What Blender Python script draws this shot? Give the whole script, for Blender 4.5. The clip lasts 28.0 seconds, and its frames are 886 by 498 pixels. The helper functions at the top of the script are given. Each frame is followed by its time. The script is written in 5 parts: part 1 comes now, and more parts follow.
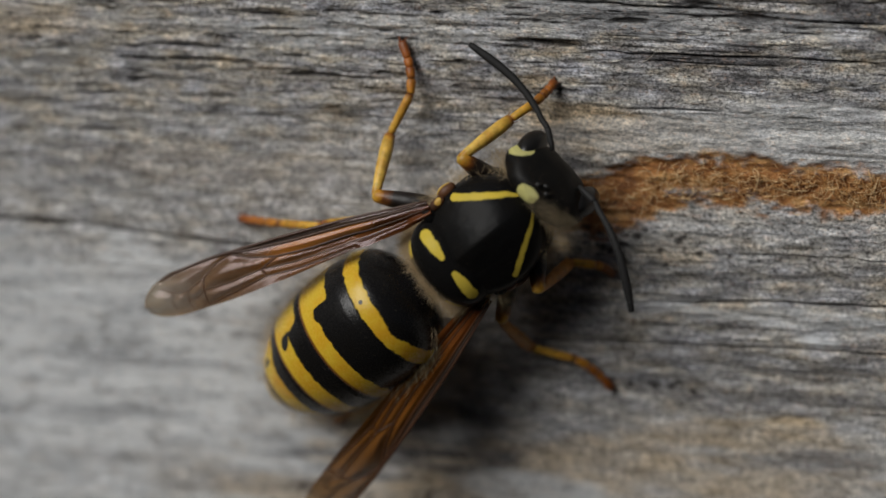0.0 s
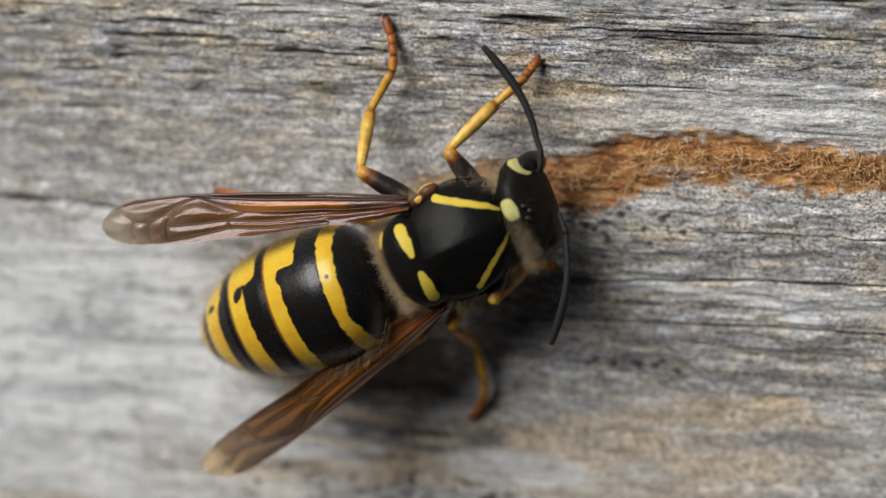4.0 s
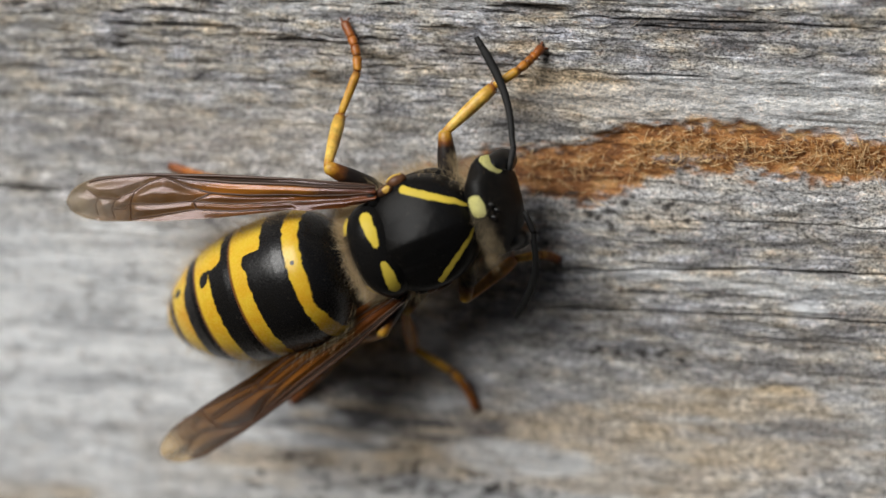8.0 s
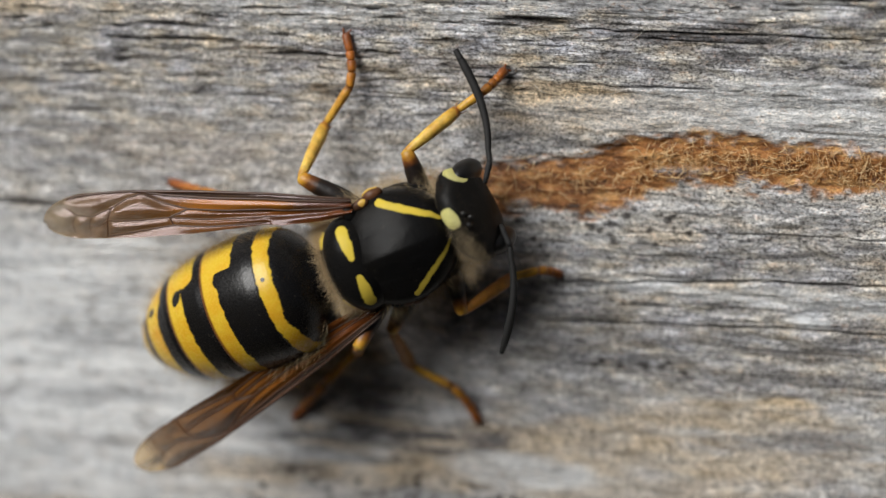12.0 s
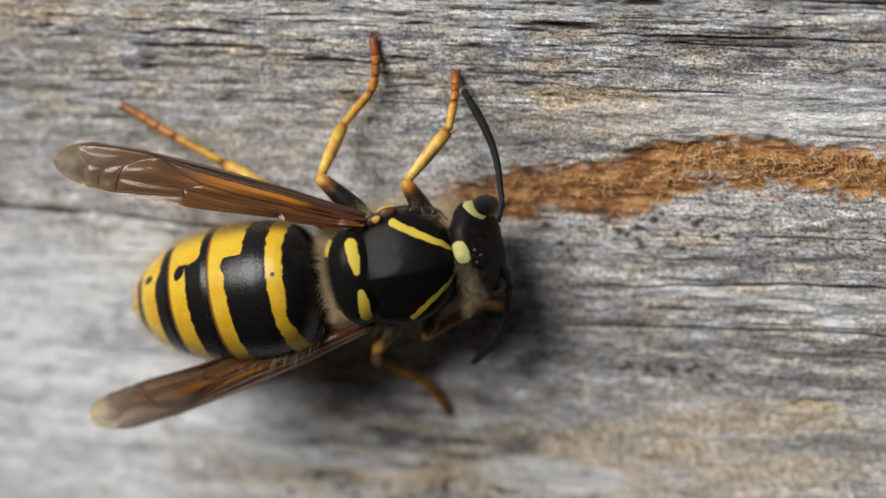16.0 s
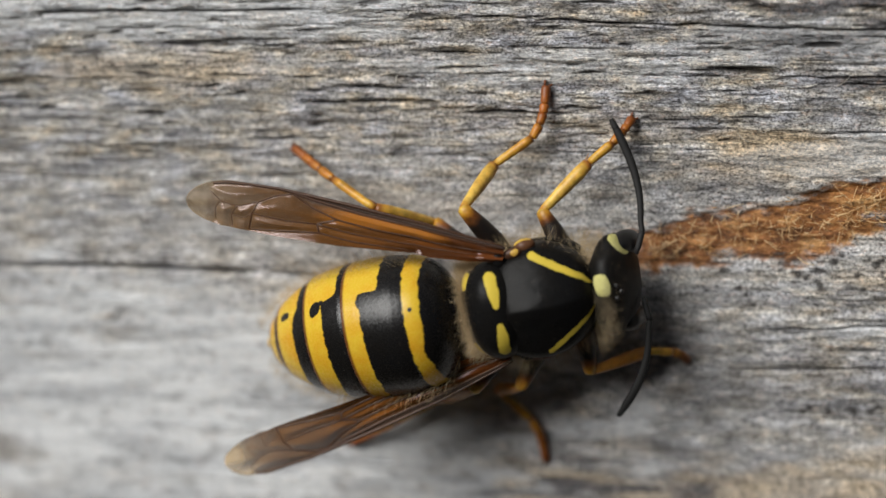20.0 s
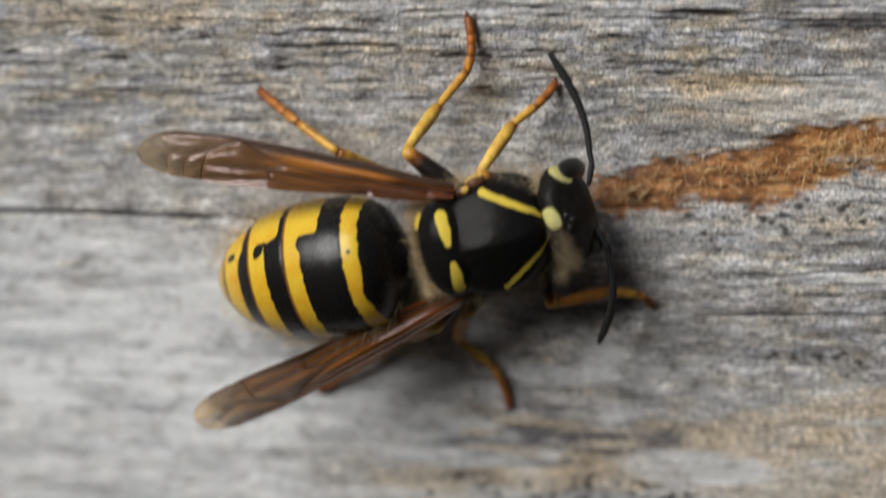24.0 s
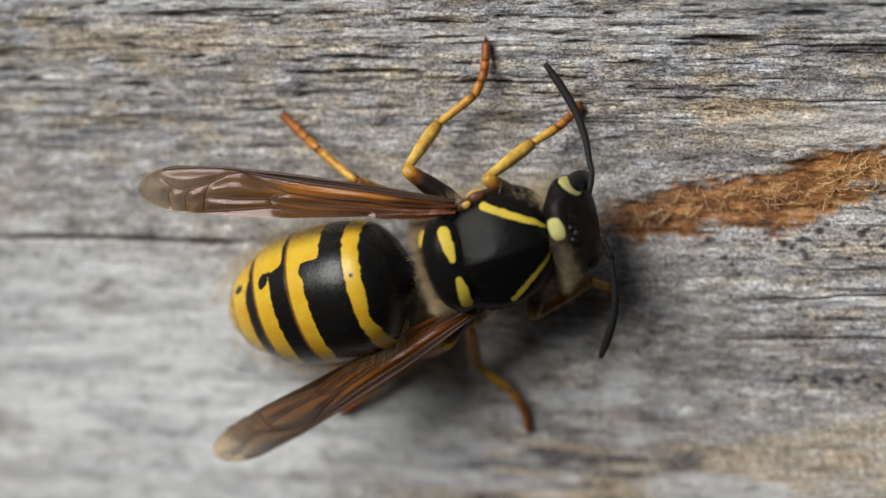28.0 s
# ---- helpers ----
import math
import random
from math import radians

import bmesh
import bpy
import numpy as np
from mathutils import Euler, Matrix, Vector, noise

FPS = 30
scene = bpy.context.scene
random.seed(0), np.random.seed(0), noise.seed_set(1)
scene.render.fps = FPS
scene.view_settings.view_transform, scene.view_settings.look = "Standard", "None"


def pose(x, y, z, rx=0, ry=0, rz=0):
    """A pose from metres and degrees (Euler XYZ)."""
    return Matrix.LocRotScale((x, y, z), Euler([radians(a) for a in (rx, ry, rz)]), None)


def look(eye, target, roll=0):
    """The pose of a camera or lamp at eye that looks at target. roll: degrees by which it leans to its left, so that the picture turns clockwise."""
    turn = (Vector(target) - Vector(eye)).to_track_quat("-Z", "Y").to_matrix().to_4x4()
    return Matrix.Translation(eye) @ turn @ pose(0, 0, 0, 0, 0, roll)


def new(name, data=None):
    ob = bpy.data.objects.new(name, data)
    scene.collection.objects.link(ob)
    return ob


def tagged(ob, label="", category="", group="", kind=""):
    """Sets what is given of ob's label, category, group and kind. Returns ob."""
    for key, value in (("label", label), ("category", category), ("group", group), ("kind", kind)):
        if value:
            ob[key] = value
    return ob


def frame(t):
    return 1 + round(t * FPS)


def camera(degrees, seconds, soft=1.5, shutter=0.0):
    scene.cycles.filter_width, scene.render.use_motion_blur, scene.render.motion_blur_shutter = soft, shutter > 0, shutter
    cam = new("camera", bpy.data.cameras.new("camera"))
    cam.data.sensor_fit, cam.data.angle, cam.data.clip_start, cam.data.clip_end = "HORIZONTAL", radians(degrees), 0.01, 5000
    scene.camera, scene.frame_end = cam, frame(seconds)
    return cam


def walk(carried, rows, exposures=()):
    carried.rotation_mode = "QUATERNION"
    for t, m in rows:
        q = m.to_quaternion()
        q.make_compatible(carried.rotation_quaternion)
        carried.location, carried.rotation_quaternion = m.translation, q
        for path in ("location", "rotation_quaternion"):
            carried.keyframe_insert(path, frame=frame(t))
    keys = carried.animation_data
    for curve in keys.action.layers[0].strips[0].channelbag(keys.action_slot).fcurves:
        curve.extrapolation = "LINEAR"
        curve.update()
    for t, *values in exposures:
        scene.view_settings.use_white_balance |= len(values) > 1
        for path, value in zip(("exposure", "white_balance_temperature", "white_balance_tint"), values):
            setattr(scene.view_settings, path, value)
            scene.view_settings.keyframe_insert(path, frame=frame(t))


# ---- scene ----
# The scene is modelled in millimetres and brought to metres here.
MM = 0.001
TILT, YAW = radians(20), radians(9)
BACK = Vector((math.sin(YAW) * math.cos(TILT), -math.cos(YAW) * math.cos(TILT), math.sin(TILT)))


def view(x, z, distance, roll):
    """The camera looks at the board's point (x, z) from that distance, all in mm."""
    aim = Vector((x, 0, z)) * MM
    return look(aim + BACK * distance * MM, aim, roll)


cam = camera(22.0, 28.0, 1.5, 0.5)
cam.data.dof.use_dof = True
cam.data.dof.focus_distance = 0.0955
cam.data.dof.aperture_fstop = 18.5
walk(cam, [
    (0, view(-0.61, 1.47, 100.22, 0.91)),
    (0.5, view(-0.07, 0.89, 100.32, 1.02)),
    (1, view(0.21, 0.13, 100.51, 1.16)),
    (1.5, view(0.17, -0.12, 100.53, 1.21)),
    (2, view(0.77, 0.24, 100.28, 1.19)),
    (2.5, view(0.78, 0.31, 100.35, 1.17)),
    (3, view(-0.06, 0.45, 100.20, 1.09)),
    (3.5, view(0.14, 0.46, 100.20, 1.11)),
    (5.5, view(0.08, 0.70, 99.96, 0.94)),
    (6, view(-0.48, 0.28, 100.35, 0.91)),
    (6.5, view(-0.56, -0.08, 100.43, 0.96)),
    (7, view(-0.39, -0.26, 100.32, 0.92)),
    (7.5, view(-0.64, 0.10, 100.16, 0.96)),
    (8, view(-0.00, 0.00, 100.12, 0.98)),
    (8.5, view(0.25, 0.22, 99.98, 0.92)),
    (9, view(-0.56, 0.36, 100.10, 0.83)),
    (9.5, view(-0.65, 0.25, 100.22, 0.82)),
    (10, view(-1.05, 0.67, 99.93, 0.84)),
    (10.5, view(-0.59, 0.55, 99.99, 0.84)),
    (11, view(0.46, 0.29, 100.03, 0.91)),
    (11.5, view(0.49, 0.66, 99.79, 0.84)),
    (12, view(-0.08, 0.60, 99.79, 0.81)),
    (12.5, view(-0.49, 0.58, 99.90, 0.80)),
    (14.5, view(-0.85, 0.12, 100.38, 0.58)),
    (15, view(-1.16, 0.05, 100.51, 0.55)),
    (15.5, view(-1.07, 0.30, 100.22, 0.50)),
    (16, view(-1.30, 0.76, 100.06, 0.42)),
    (16.5, view(-1.83, 1.52, 99.69, 0.31)),
    (17, view(-1.87, 1.41, 99.86, 0.22)),
    (17.5, view(-2.01, 1.32, 99.95, 0.19)),
    (18, view(-1.70, 1.67, 99.76, 0.05)),
    (18.5, view(-2.36, 1.75, 99.65, -0.28)),
    (19, view(-5.40, 1.81, 99.72, -0.85)),
    (19.5, view(-8.34, 2.92, 99.37, -1.39)),
    (20, view(-8.97, 2.77, 99.65, -1.47)),
    (20.5, view(-8.51, 2.28, 99.94, -1.36)),
    (22.5, view(-7.40, 1.41, 99.69, -1.42)),
    (23, view(-7.99, -0.21, 100.49, -1.42)),
    (23.5, view(-8.00, -4.07, 101.61, -1.06)),
    (24, view(-7.48, 0.29, 100.02, -1.42)),
    (24.5, view(-7.19, 3.74, 98.69, -1.63)),
    (25, view(-7.27, 4.00, 98.69, -1.65)),
    (25.5, view(-7.15, 3.40, 98.82, -1.63)),
    (26, view(-7.11, 2.60, 99.10, -1.59)),
    (26.5, view(-7.80, 2.02, 99.59, -1.54)),
    (27, view(-7.52, 1.55, 99.59, -1.54)),
    (27.5, view(-8.11, 1.44, 99.82, -1.58)),
    (28, view(-8.38, 1.42, 100.03, -1.60)),
], [(0.0, -0.74), (1.0, -0.47), (2.0, -0.20), (3.0, -0.03), (12.0, -0.01), (16.0, 0.04), (18.0, 0.06), (19.0, 0.11), (20.0, -0.06), (25.0, -0.09), (28.0, -0.07)])

# ---- sky, sun ----
world = bpy.data.worlds.new("overcast_sky")
scene.world = world
world.use_nodes = True
wn, wl = world.node_tree.nodes, world.node_tree.links
sky = wn.new("ShaderNodeTexSky")
sky.sky_type = "NISHITA"
sky.sun_disc = False
sky.sun_elevation, sky.sun_rotation = radians(41), radians(221)
sky.air_density, sky.dust_density, sky.ozone_density = 1.0, 3.0, 0.6
wl.new(sky.outputs[0], wn["Background"].inputs[0])
wn["Background"].inputs[1].default_value = 0.019
sun = new("sun", bpy.data.lights.new("sun", "SUN"))
sun.data.energy, sun.data.angle, sun.data.color = 4.30, radians(38), (1.0, 0.99, 0.965)
sun.matrix_world = look((-1.15, -1.30, 1.50), (0, 0, 0))


# ---- node helpers ----
def material(name, rough=0.6, metal=0.0, spec=0.5):
    m = bpy.data.materials.new(name)
    m.use_nodes = True
    b = m.node_tree.nodes["Principled BSDF"]
    b.inputs["Roughness"].default_value = rough
    b.inputs["Metallic"].default_value = metal
    b.inputs["Specular IOR Level"].default_value = spec
    return m, m.node_tree.nodes, m.node_tree.links, b


def value(nodes, links, a, b, kind="MULTIPLY"):
    n = nodes.new("ShaderNodeMath")
    n.operation = kind
    for k, v in enumerate((a, b)):
        if isinstance(v, (int, float)):
            n.inputs[k].default_value = v
        else:
            links.new(v, n.inputs[k])
    return n.outputs[0]


def mixed(nodes, links, fac, a, b, kind="MIX"):
    n = nodes.new("ShaderNodeMix")
    n.data_type, n.blend_type = "RGBA", kind
    for k, v in ((0, fac), (6, a), (7, b)):
        if isinstance(v, (int, float)):
            n.inputs[k].default_value = v
        elif isinstance(v, tuple):
            n.inputs[k].default_value = (*v, 1)
        else:
            links.new(v, n.inputs[k])
    return n.outputs[2]


def grains(nodes, links, scale, detail=4.0, stretch=(1, 1, 1), rough=0.55):
    """Noise in object space, in cells per mm."""
    c = nodes.new("ShaderNodeTexCoord")
    m = nodes.new("ShaderNodeMapping")
    m.inputs["Scale"].default_value = [s * 1000 for s in stretch]
    links.new(c.outputs["Object"], m.inputs["Vector"])
    n = nodes.new("ShaderNodeTexNoise")
    n.inputs["Scale"].default_value = scale
    n.inputs["Detail"].default_value = detail
    n.inputs["Roughness"].default_value = rough
    links.new(m.outputs[0], n.inputs["Vector"])
    return n.outputs["Fac"]


def ramp(nodes, links, fac, stops):
    r = nodes.new("ShaderNodeValToRGB")
    e = r.color_ramp.elements
    while len(e) < len(stops):
        e.new(0.5)
    for el, (p, c) in zip(e, stops):
        el.position, el.color = p, ((*c, 1) if isinstance(c, tuple) else (c, c, c, 1))
    links.new(fac, r.inputs[0])
    return r.outputs[0]


def attribute(nodes, name):
    a = nodes.new("ShaderNodeAttribute")
    a.attribute_name = name
    return a.outputs["Fac"]


def bump(nodes, links, bsdf, height, strength, distance):
    b = nodes.new("ShaderNodeBump")
    b.inputs["Strength"].default_value = strength
    b.inputs["Distance"].default_value = distance * MM
    links.new(height, b.inputs["Height"])
    links.new(b.outputs[0], bsdf.inputs["Normal"])


# ---- materials ----
def weathered_wood():
    m, n, l, b = material("weathered_wood", 0.85, spec=0.25)
    broad = grains(n, l, 0.16, 4, (0.35, 1, 1.1))
    streak = grains(n, l, 1.0, 6, (0.22, 1, 2.2), 0.62)
    mottle = grains(n, l, 1.0, 6, (0.62, 1, 1.6), 0.66)
    fine = grains(n, l, 1.0, 5, (2.0, 1, 6.0), 0.72)
    spots = grains(n, l, 2.6, 3, (0.6, 1, 1.2))
    grit = grains(n, l, 4.5, 4, (0.6, 1, 1.15), 0.75)
    line = grains(n, l, 1.0, 4, (0.16, 1, 4.6), 0.6)
    hue = grains(n, l, 0.9, 4, (0.5, 1, 1.5), 0.6)
    dust = grains(n, l, 11.0, 3, (0.7, 1, 1.0), 0.7)
    both = value(n, l, value(n, l, streak, 0.26), value(n, l, mottle, 0.74), "ADD")
    col = ramp(n, l, both, [(0.35, (0.20, 0.193, 0.188)), (0.46, (0.43, 0.422, 0.414)), (0.55, (0.62, 0.614, 0.606)), (0.66, (0.86, 0.857, 0.85))])
    warm = ramp(n, l, broad, [(0.48, (1, 1, 1)), (0.70, (1.0, 0.95, 0.88))])
    col = mixed(n, l, 1.0, col, warm, "MULTIPLY")
    tint = value(n, l, value(n, l, attribute(n, "upper"), 0.62), 0.38, "ADD")
    col = mixed(n, l, tint, col, ramp(n, l, hue, [(0.36, (0.90, 0.93, 1.04)), (0.48, (0.99, 0.99, 1.0)), (0.58, (1.06, 1.0, 0.88)), (0.68, (1.16, 0.97, 0.72))]), "MULTIPLY")
    col = mixed(n, l, attribute(n, "tan"), col, mixed(n, l, mottle, (0.46, 0.34, 0.21), (0.84, 0.68, 0.46)))
    col = mixed(n, l, attribute(n, "grey"), col, (0.17, 0.166, 0.172))
    col = mixed(n, l, 0.85, col, ramp(n, l, fine, [(0.28, 0.55), (0.50, 0.99), (0.72, 1.3)]), "MULTIPLY")
    col = mixed(n, l, 0.9, col, ramp(n, l, grit, [(0.30, 0.40), (0.50, 0.98), (0.70, 1.5)]), "MULTIPLY")
    col = mixed(n, l, 0.35, col, ramp(n, l, spots, [(0.28, 0.40), (0.45, 1.0), (1.0, 1.08)]), "MULTIPLY")
    col = mixed(n, l, 1.0, col, ramp(n, l, dust, [(0.36, 0.22), (0.48, 1.0), (0.64, 1.6)]), "MULTIPLY")
    drift = value(n, l, value(n, l, grains(n, l, 1.0, 5, (0.16, 1, 0.95), 0.6), 0.65), value(n, l, fine, 0.35), "ADD")
    bleached = ramp(n, l, drift, [(0.36, (0.36, 0.375, 0.395)), (0.45, (0.74, 0.765, 0.79)), (0.53, (0.97, 0.99, 1.0))])
    fleck = grains(n, l, 1.5, 4, (0.55, 1, 1.3), 0.65)
    bleached = mixed(n, l, 0.9, bleached, ramp(n, l, fleck, [(0.36, 0.50), (0.47, 1.0), (0.8, 1.05)]), "MULTIPLY")
    col = mixed(n, l, value(n, l, attribute(n, "pale"), 0.9), col, mixed(n, l, 0.35, bleached, ramp(n, l, grit, [(0.30, 0.6), (0.50, 1.0), (0.70, 1.2)]), "MULTIPLY"))
    speck = value(n, l, ramp(n, l, grains(n, l, 5.5, 3, (0.55, 1, 1.1), 0.7), [(0.36, 1.0), (0.43, 0.0)]), ramp(n, l, grains(n, l, 0.55, 3, (0.45, 1, 1.3)), [(0.48, 0.0), (0.60, 0.9)]))
    col = mixed(n, l, value(n, l, speck, value(n, l, value(n, l, attribute(n, "upper"), 0.6), 0.4, "ADD")), col, (0.060, 0.058, 0.056))
    rows = ramp(n, l, value(n, l, value(n, l, line, 0.5, "SUBTRACT"), 0, "ABSOLUTE"), [(0.004, 1.0), (0.030, 0.0)])
    rows = value(n, l, value(n, l, rows, attribute(n, "upper")), ramp(n, l, mottle, [(0.40, 0.10), (0.60, 0.85)]))
    col = mixed(n, l, rows, col, (0.045, 0.040, 0.036))
    dash = ramp(n, l, value(n, l, value(n, l, grains(n, l, 1.0, 3, (0.95, 1, 6.0), 0.6), 0.5, "SUBTRACT"), 0, "ABSOLUTE"), [(0.006, 1.0), (0.035, 0.0)])
    dash = value(n, l, value(n, l, dash, attribute(n, "upper")), ramp(n, l, fleck, [(0.44, 0.0), (0.58, 0.85)]))
    col = mixed(n, l, dash, col, (0.055, 0.050, 0.045))
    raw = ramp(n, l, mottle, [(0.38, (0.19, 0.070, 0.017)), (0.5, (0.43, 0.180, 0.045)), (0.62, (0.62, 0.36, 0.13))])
    # left end: less raw wood, with the head's shadow mixed into the colour
    rust_shaded = ramp(n, l, mottle, [(0.38, (0.095, 0.038, 0.014)), (0.5, (0.34, 0.135, 0.040)), (0.62, (0.53, 0.26, 0.085))])
    raw = mixed(n, l, attribute(n, "fresh_and_lit"), rust_shaded, raw)
    raw = mixed(n, l, 0.7, raw, ramp(n, l, dust, [(0.30, 0.45), (0.50, 1.0), (0.70, 1.5)]), "MULTIPLY")
    raw = mixed(n, l, 0.8, raw, ramp(n, l, grit, [(0.30, 0.5), (0.50, 1.0), (0.70, 1.45)]), "MULTIPLY")
    ragged = value(n, l, value(n, l, attribute(n, "raw"), value(n, l, value(n, l, grit, 0.5, "SUBTRACT"), 1.6), "ADD"), 1.0, "MINIMUM")
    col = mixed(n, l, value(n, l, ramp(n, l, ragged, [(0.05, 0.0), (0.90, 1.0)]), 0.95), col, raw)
    col = mixed(n, l, attribute(n, "crack"), col, (0.030, 0.026, 0.024))
    l.new(col, b.inputs["Base Color"])
    h = value(n, l, value(n, l, fine, value(n, l, grit, 1.2), "ADD"), value(n, l, dust, 0.6), "ADD")
    bump(n, l, b, h, 0.95, 0.095)
    return m


def plain_wood():
    m, n, l, b = material("grey_board", 0.85, spec=0.25)
    streak = grains(n, l, 0.12, 6, (0.06, 1, 2.0), 0.6)
    col = ramp(n, l, streak, [(0.30, (0.16, 0.15, 0.14)), (0.5, (0.38, 0.36, 0.34)), (0.72, (0.55, 0.54, 0.52))])
    l.new(col, b.inputs["Base Color"])
    bump(n, l, b, streak, 0.8, 0.6)
    return m


def cuticle(name, black=(0.0075, 0.0072, 0.0075), yellow=(0.63, 0.42, 0.034), rough=0.24, blush=(0.58, 0.28, 0.014), spec=0.30):
    """Shiny black shell with yellow marks where the mesh says so."""
    m, n, l, b = material(name, rough, spec=spec)
    soft = grains(n, l, 0.9, 4)
    pits = grains(n, l, 9.0, 3)
    yel = mixed(n, l, ramp(n, l, soft, [(0.42, 0.0), (0.68, 0.8)]), yellow, blush)
    edge = value(n, l, attribute(n, "yellow"), value(n, l, value(n, l, grains(n, l, 3.0, 3), 0.5, "SUBTRACT"), 0.35), "ADD")
    mask = ramp(n, l, edge, [(0.46, 0.0), (0.56, 1.0)])
    dark = mixed(n, l, ramp(n, l, soft, [(0.35, 0.0), (0.8, 1.0)]), black, (0.008, 0.007, 0.006))
    dust = ramp(n, l, value(n, l, grains(n, l, 7.0, 2), value(n, l, grains(n, l, 1.6, 2), 0.35), "ADD"), [(0.86, 0.0), (0.95, 0.10)])
    shell = mixed(n, l, value(n, l, attribute(n, "rim"), 0.9), mixed(n, l, mask, dark, yel), (0.13, 0.045, 0.012))
    l.new(mixed(n, l, dust, shell, (0.20, 0.17, 0.13)), b.inputs["Base Color"])
    l.new(value(n, l, value(n, l, pits, 0.22), rough - 0.08, "ADD"), b.inputs["Roughness"])
    bump(n, l, b, value(n, l, value(n, l, pits, value(n, l, soft, 1.0), "ADD"), value(n, l, grains(n, l, 3.2, 3, (1, 0.35, 1)), 0.7), "ADD"), 0.45, 0.020)
    return m


def limb(name, stops, rough=0.46):
    """Colour runs along the limb by the mesh's own measure of length."""
    m, n, l, b = material(name, rough)
    g = grains(n, l, 3.0, 4)
    along = value(n, l, attribute(n, "along"), value(n, l, value(n, l, g, 0.5, "SUBTRACT"), 0.10), "ADD")
    stain = grains(n, l, 1.1, 3)
    col = mixed(n, l, 0.7, ramp(n, l, along, stops), ramp(n, l, g, [(0.3, 0.5), (0.6, 1.15)]), "MULTIPLY")
    col = mixed(n, l, ramp(n, l, stain, [(0.50, 0.0), (0.70, 0.5)]), col, mixed(n, l, 1.0, col, (0.62, 0.42, 0.30), "MULTIPLY"))
    l.new(col, b.inputs["Base Color"])
    b.inputs["Subsurface Weight"].default_value = 0.15
    b.inputs["Subsurface Radius"].default_value = (0.0004, 0.0002, 0.0001)
    bump(n, l, b, g, 0.6, 0.05)
    return m


def membrane(name, amber, gloss, warm, tip):
    m, n, l, b = material(name, 0.17)
    a = attribute(n, "along")
    c = attribute(n, "across")
    g = grains(n, l, 0.7, 5, (0.5, 2.0, 1))
    col = ramp(n, l, a, [(0.0, (0.10, 0.033, 0.012)), (0.30, (0.12, 0.046, 0.012)), (0.62, (0.125, 0.056, 0.015)), (0.80, (0.13, 0.066, 0.022)), (0.90, (0.19, 0.115, 0.050)), (0.94, tip)])
    col = mixed(n, l, 1.0, col, warm, "MULTIPLY")
    col = mixed(n, l, 0.7, col, ramp(n, l, g, [(0.3, 0.55), (0.62, 1.25)]), "MULTIPLY")
    ribs = grains(n, l, 1.0, 3, (0.10, 2.6, 0.2))
    col = mixed(n, l, value(n, l, ramp(n, l, a, [(0.30, 1.0), (0.62, 0.15)]), 0.65), col, mixed(n, l, 1.0, col, ramp(n, l, ribs, [(0.36, (0.40, 0.36, 0.34)), (0.50, (0.95, 0.92, 0.9)), (0.60, (1.6, 1.45, 1.2)), (0.70, (2.4, 2.2, 2.0))]), "MULTIPLY"))
    cell = value(n, l, ramp(n, l, c, [(0.17, 0.0), (0.22, 1.0), (0.44, 1.0), (0.54, 0.0)]), ramp(n, l, a, [(0.16, 0.0), (0.24, 1.0), (0.48, 1.0), (0.60, 0.0)]))
    col = mixed(n, l, value(n, l, cell, amber), col, (0.42, 0.150, 0.016))
    front = value(n, l, ramp(n, l, c, [(0.15, 1.0), (0.20, 0.0)]), ramp(n, l, a, [(0.58, 1.0), (0.70, 0.0)]))
    col = mixed(n, l, value(n, l, front, 0.8), col, (0.060, 0.048, 0.042))
    l.new(col, b.inputs["Base Color"])
    alpha = ramp(n, l, a, [(0.0, 0.96), (0.55, 0.88), (0.78, 0.74), (0.90, 0.58), (1.0, 0.48)])
    lead = ramp(n, l, c, [(0.0, 1.0), (0.22, 0.84), (0.6, 0.95), (1.0, 1.0)])
    l.new(value(n, l, alpha, lead), b.inputs["Alpha"])
    b.inputs["Transmission Weight"].default_value = 0.0
    b.inputs["Specular IOR Level"].default_value = gloss
    b.inputs["Specular Tint"].default_value = (1.0, 0.86, 0.90, 1)
    bump(n, l, b, grains(n, l, 1.0, 3, (0.20, 1.15, 1)), 0.5, 0.12)
    return m


def plain(name, colour, rough=0.5, vary=0.4, scale=3.0):
    m, n, l, b = material(name, rough)
    g = grains(n, l, scale, 4)
    l.new(mixed(n, l, vary, colour, ramp(n, l, g, [(0.3, 0.5), (0.65, 1.3)]), "MULTIPLY"), b.inputs["Base Color"])
    return m


def straw(name, low, high, clear=1.0):
    m, n, l, b = material(name, 0.7, spec=0.3)
    g = n.new("ShaderNodeNewGeometry")
    l.new(ramp(n, l, g.outputs["Random Per Island"], [(0.0, low), (1.0, high)]), b.inputs["Base Color"])
    b.inputs["Alpha"].default_value = clear
    return m


WOOD, BOARD = weathered_wood(), plain_wood()
SHELL = cuticle("black_and_yellow_shell")
AMBER = cuticle("amber_scale", (0.12, 0.050, 0.022), (0.56, 0.37, 0.06), 0.42, (0.42, 0.20, 0.05))
MATT = cuticle("punctate_black_shell", (0.007, 0.007, 0.0072), (0.60, 0.45, 0.060), 0.27, (0.52, 0.40, 0.055), 0.056)
HEADM = cuticle("head_shell", (0.005, 0.005, 0.005), (0.52, 0.49, 0.18), 0.46, (0.46, 0.43, 0.22), 0.14)
EYE = plain("compound_eye", (0.006, 0.0055, 0.0055), 0.36, 0.3, 12)
HORN = plain("antenna_black", (0.008, 0.0075, 0.0075), 0.75, 0.4, 6)
BROWN = plain("brown_mouthparts", (0.05, 0.02, 0.01), 0.45)
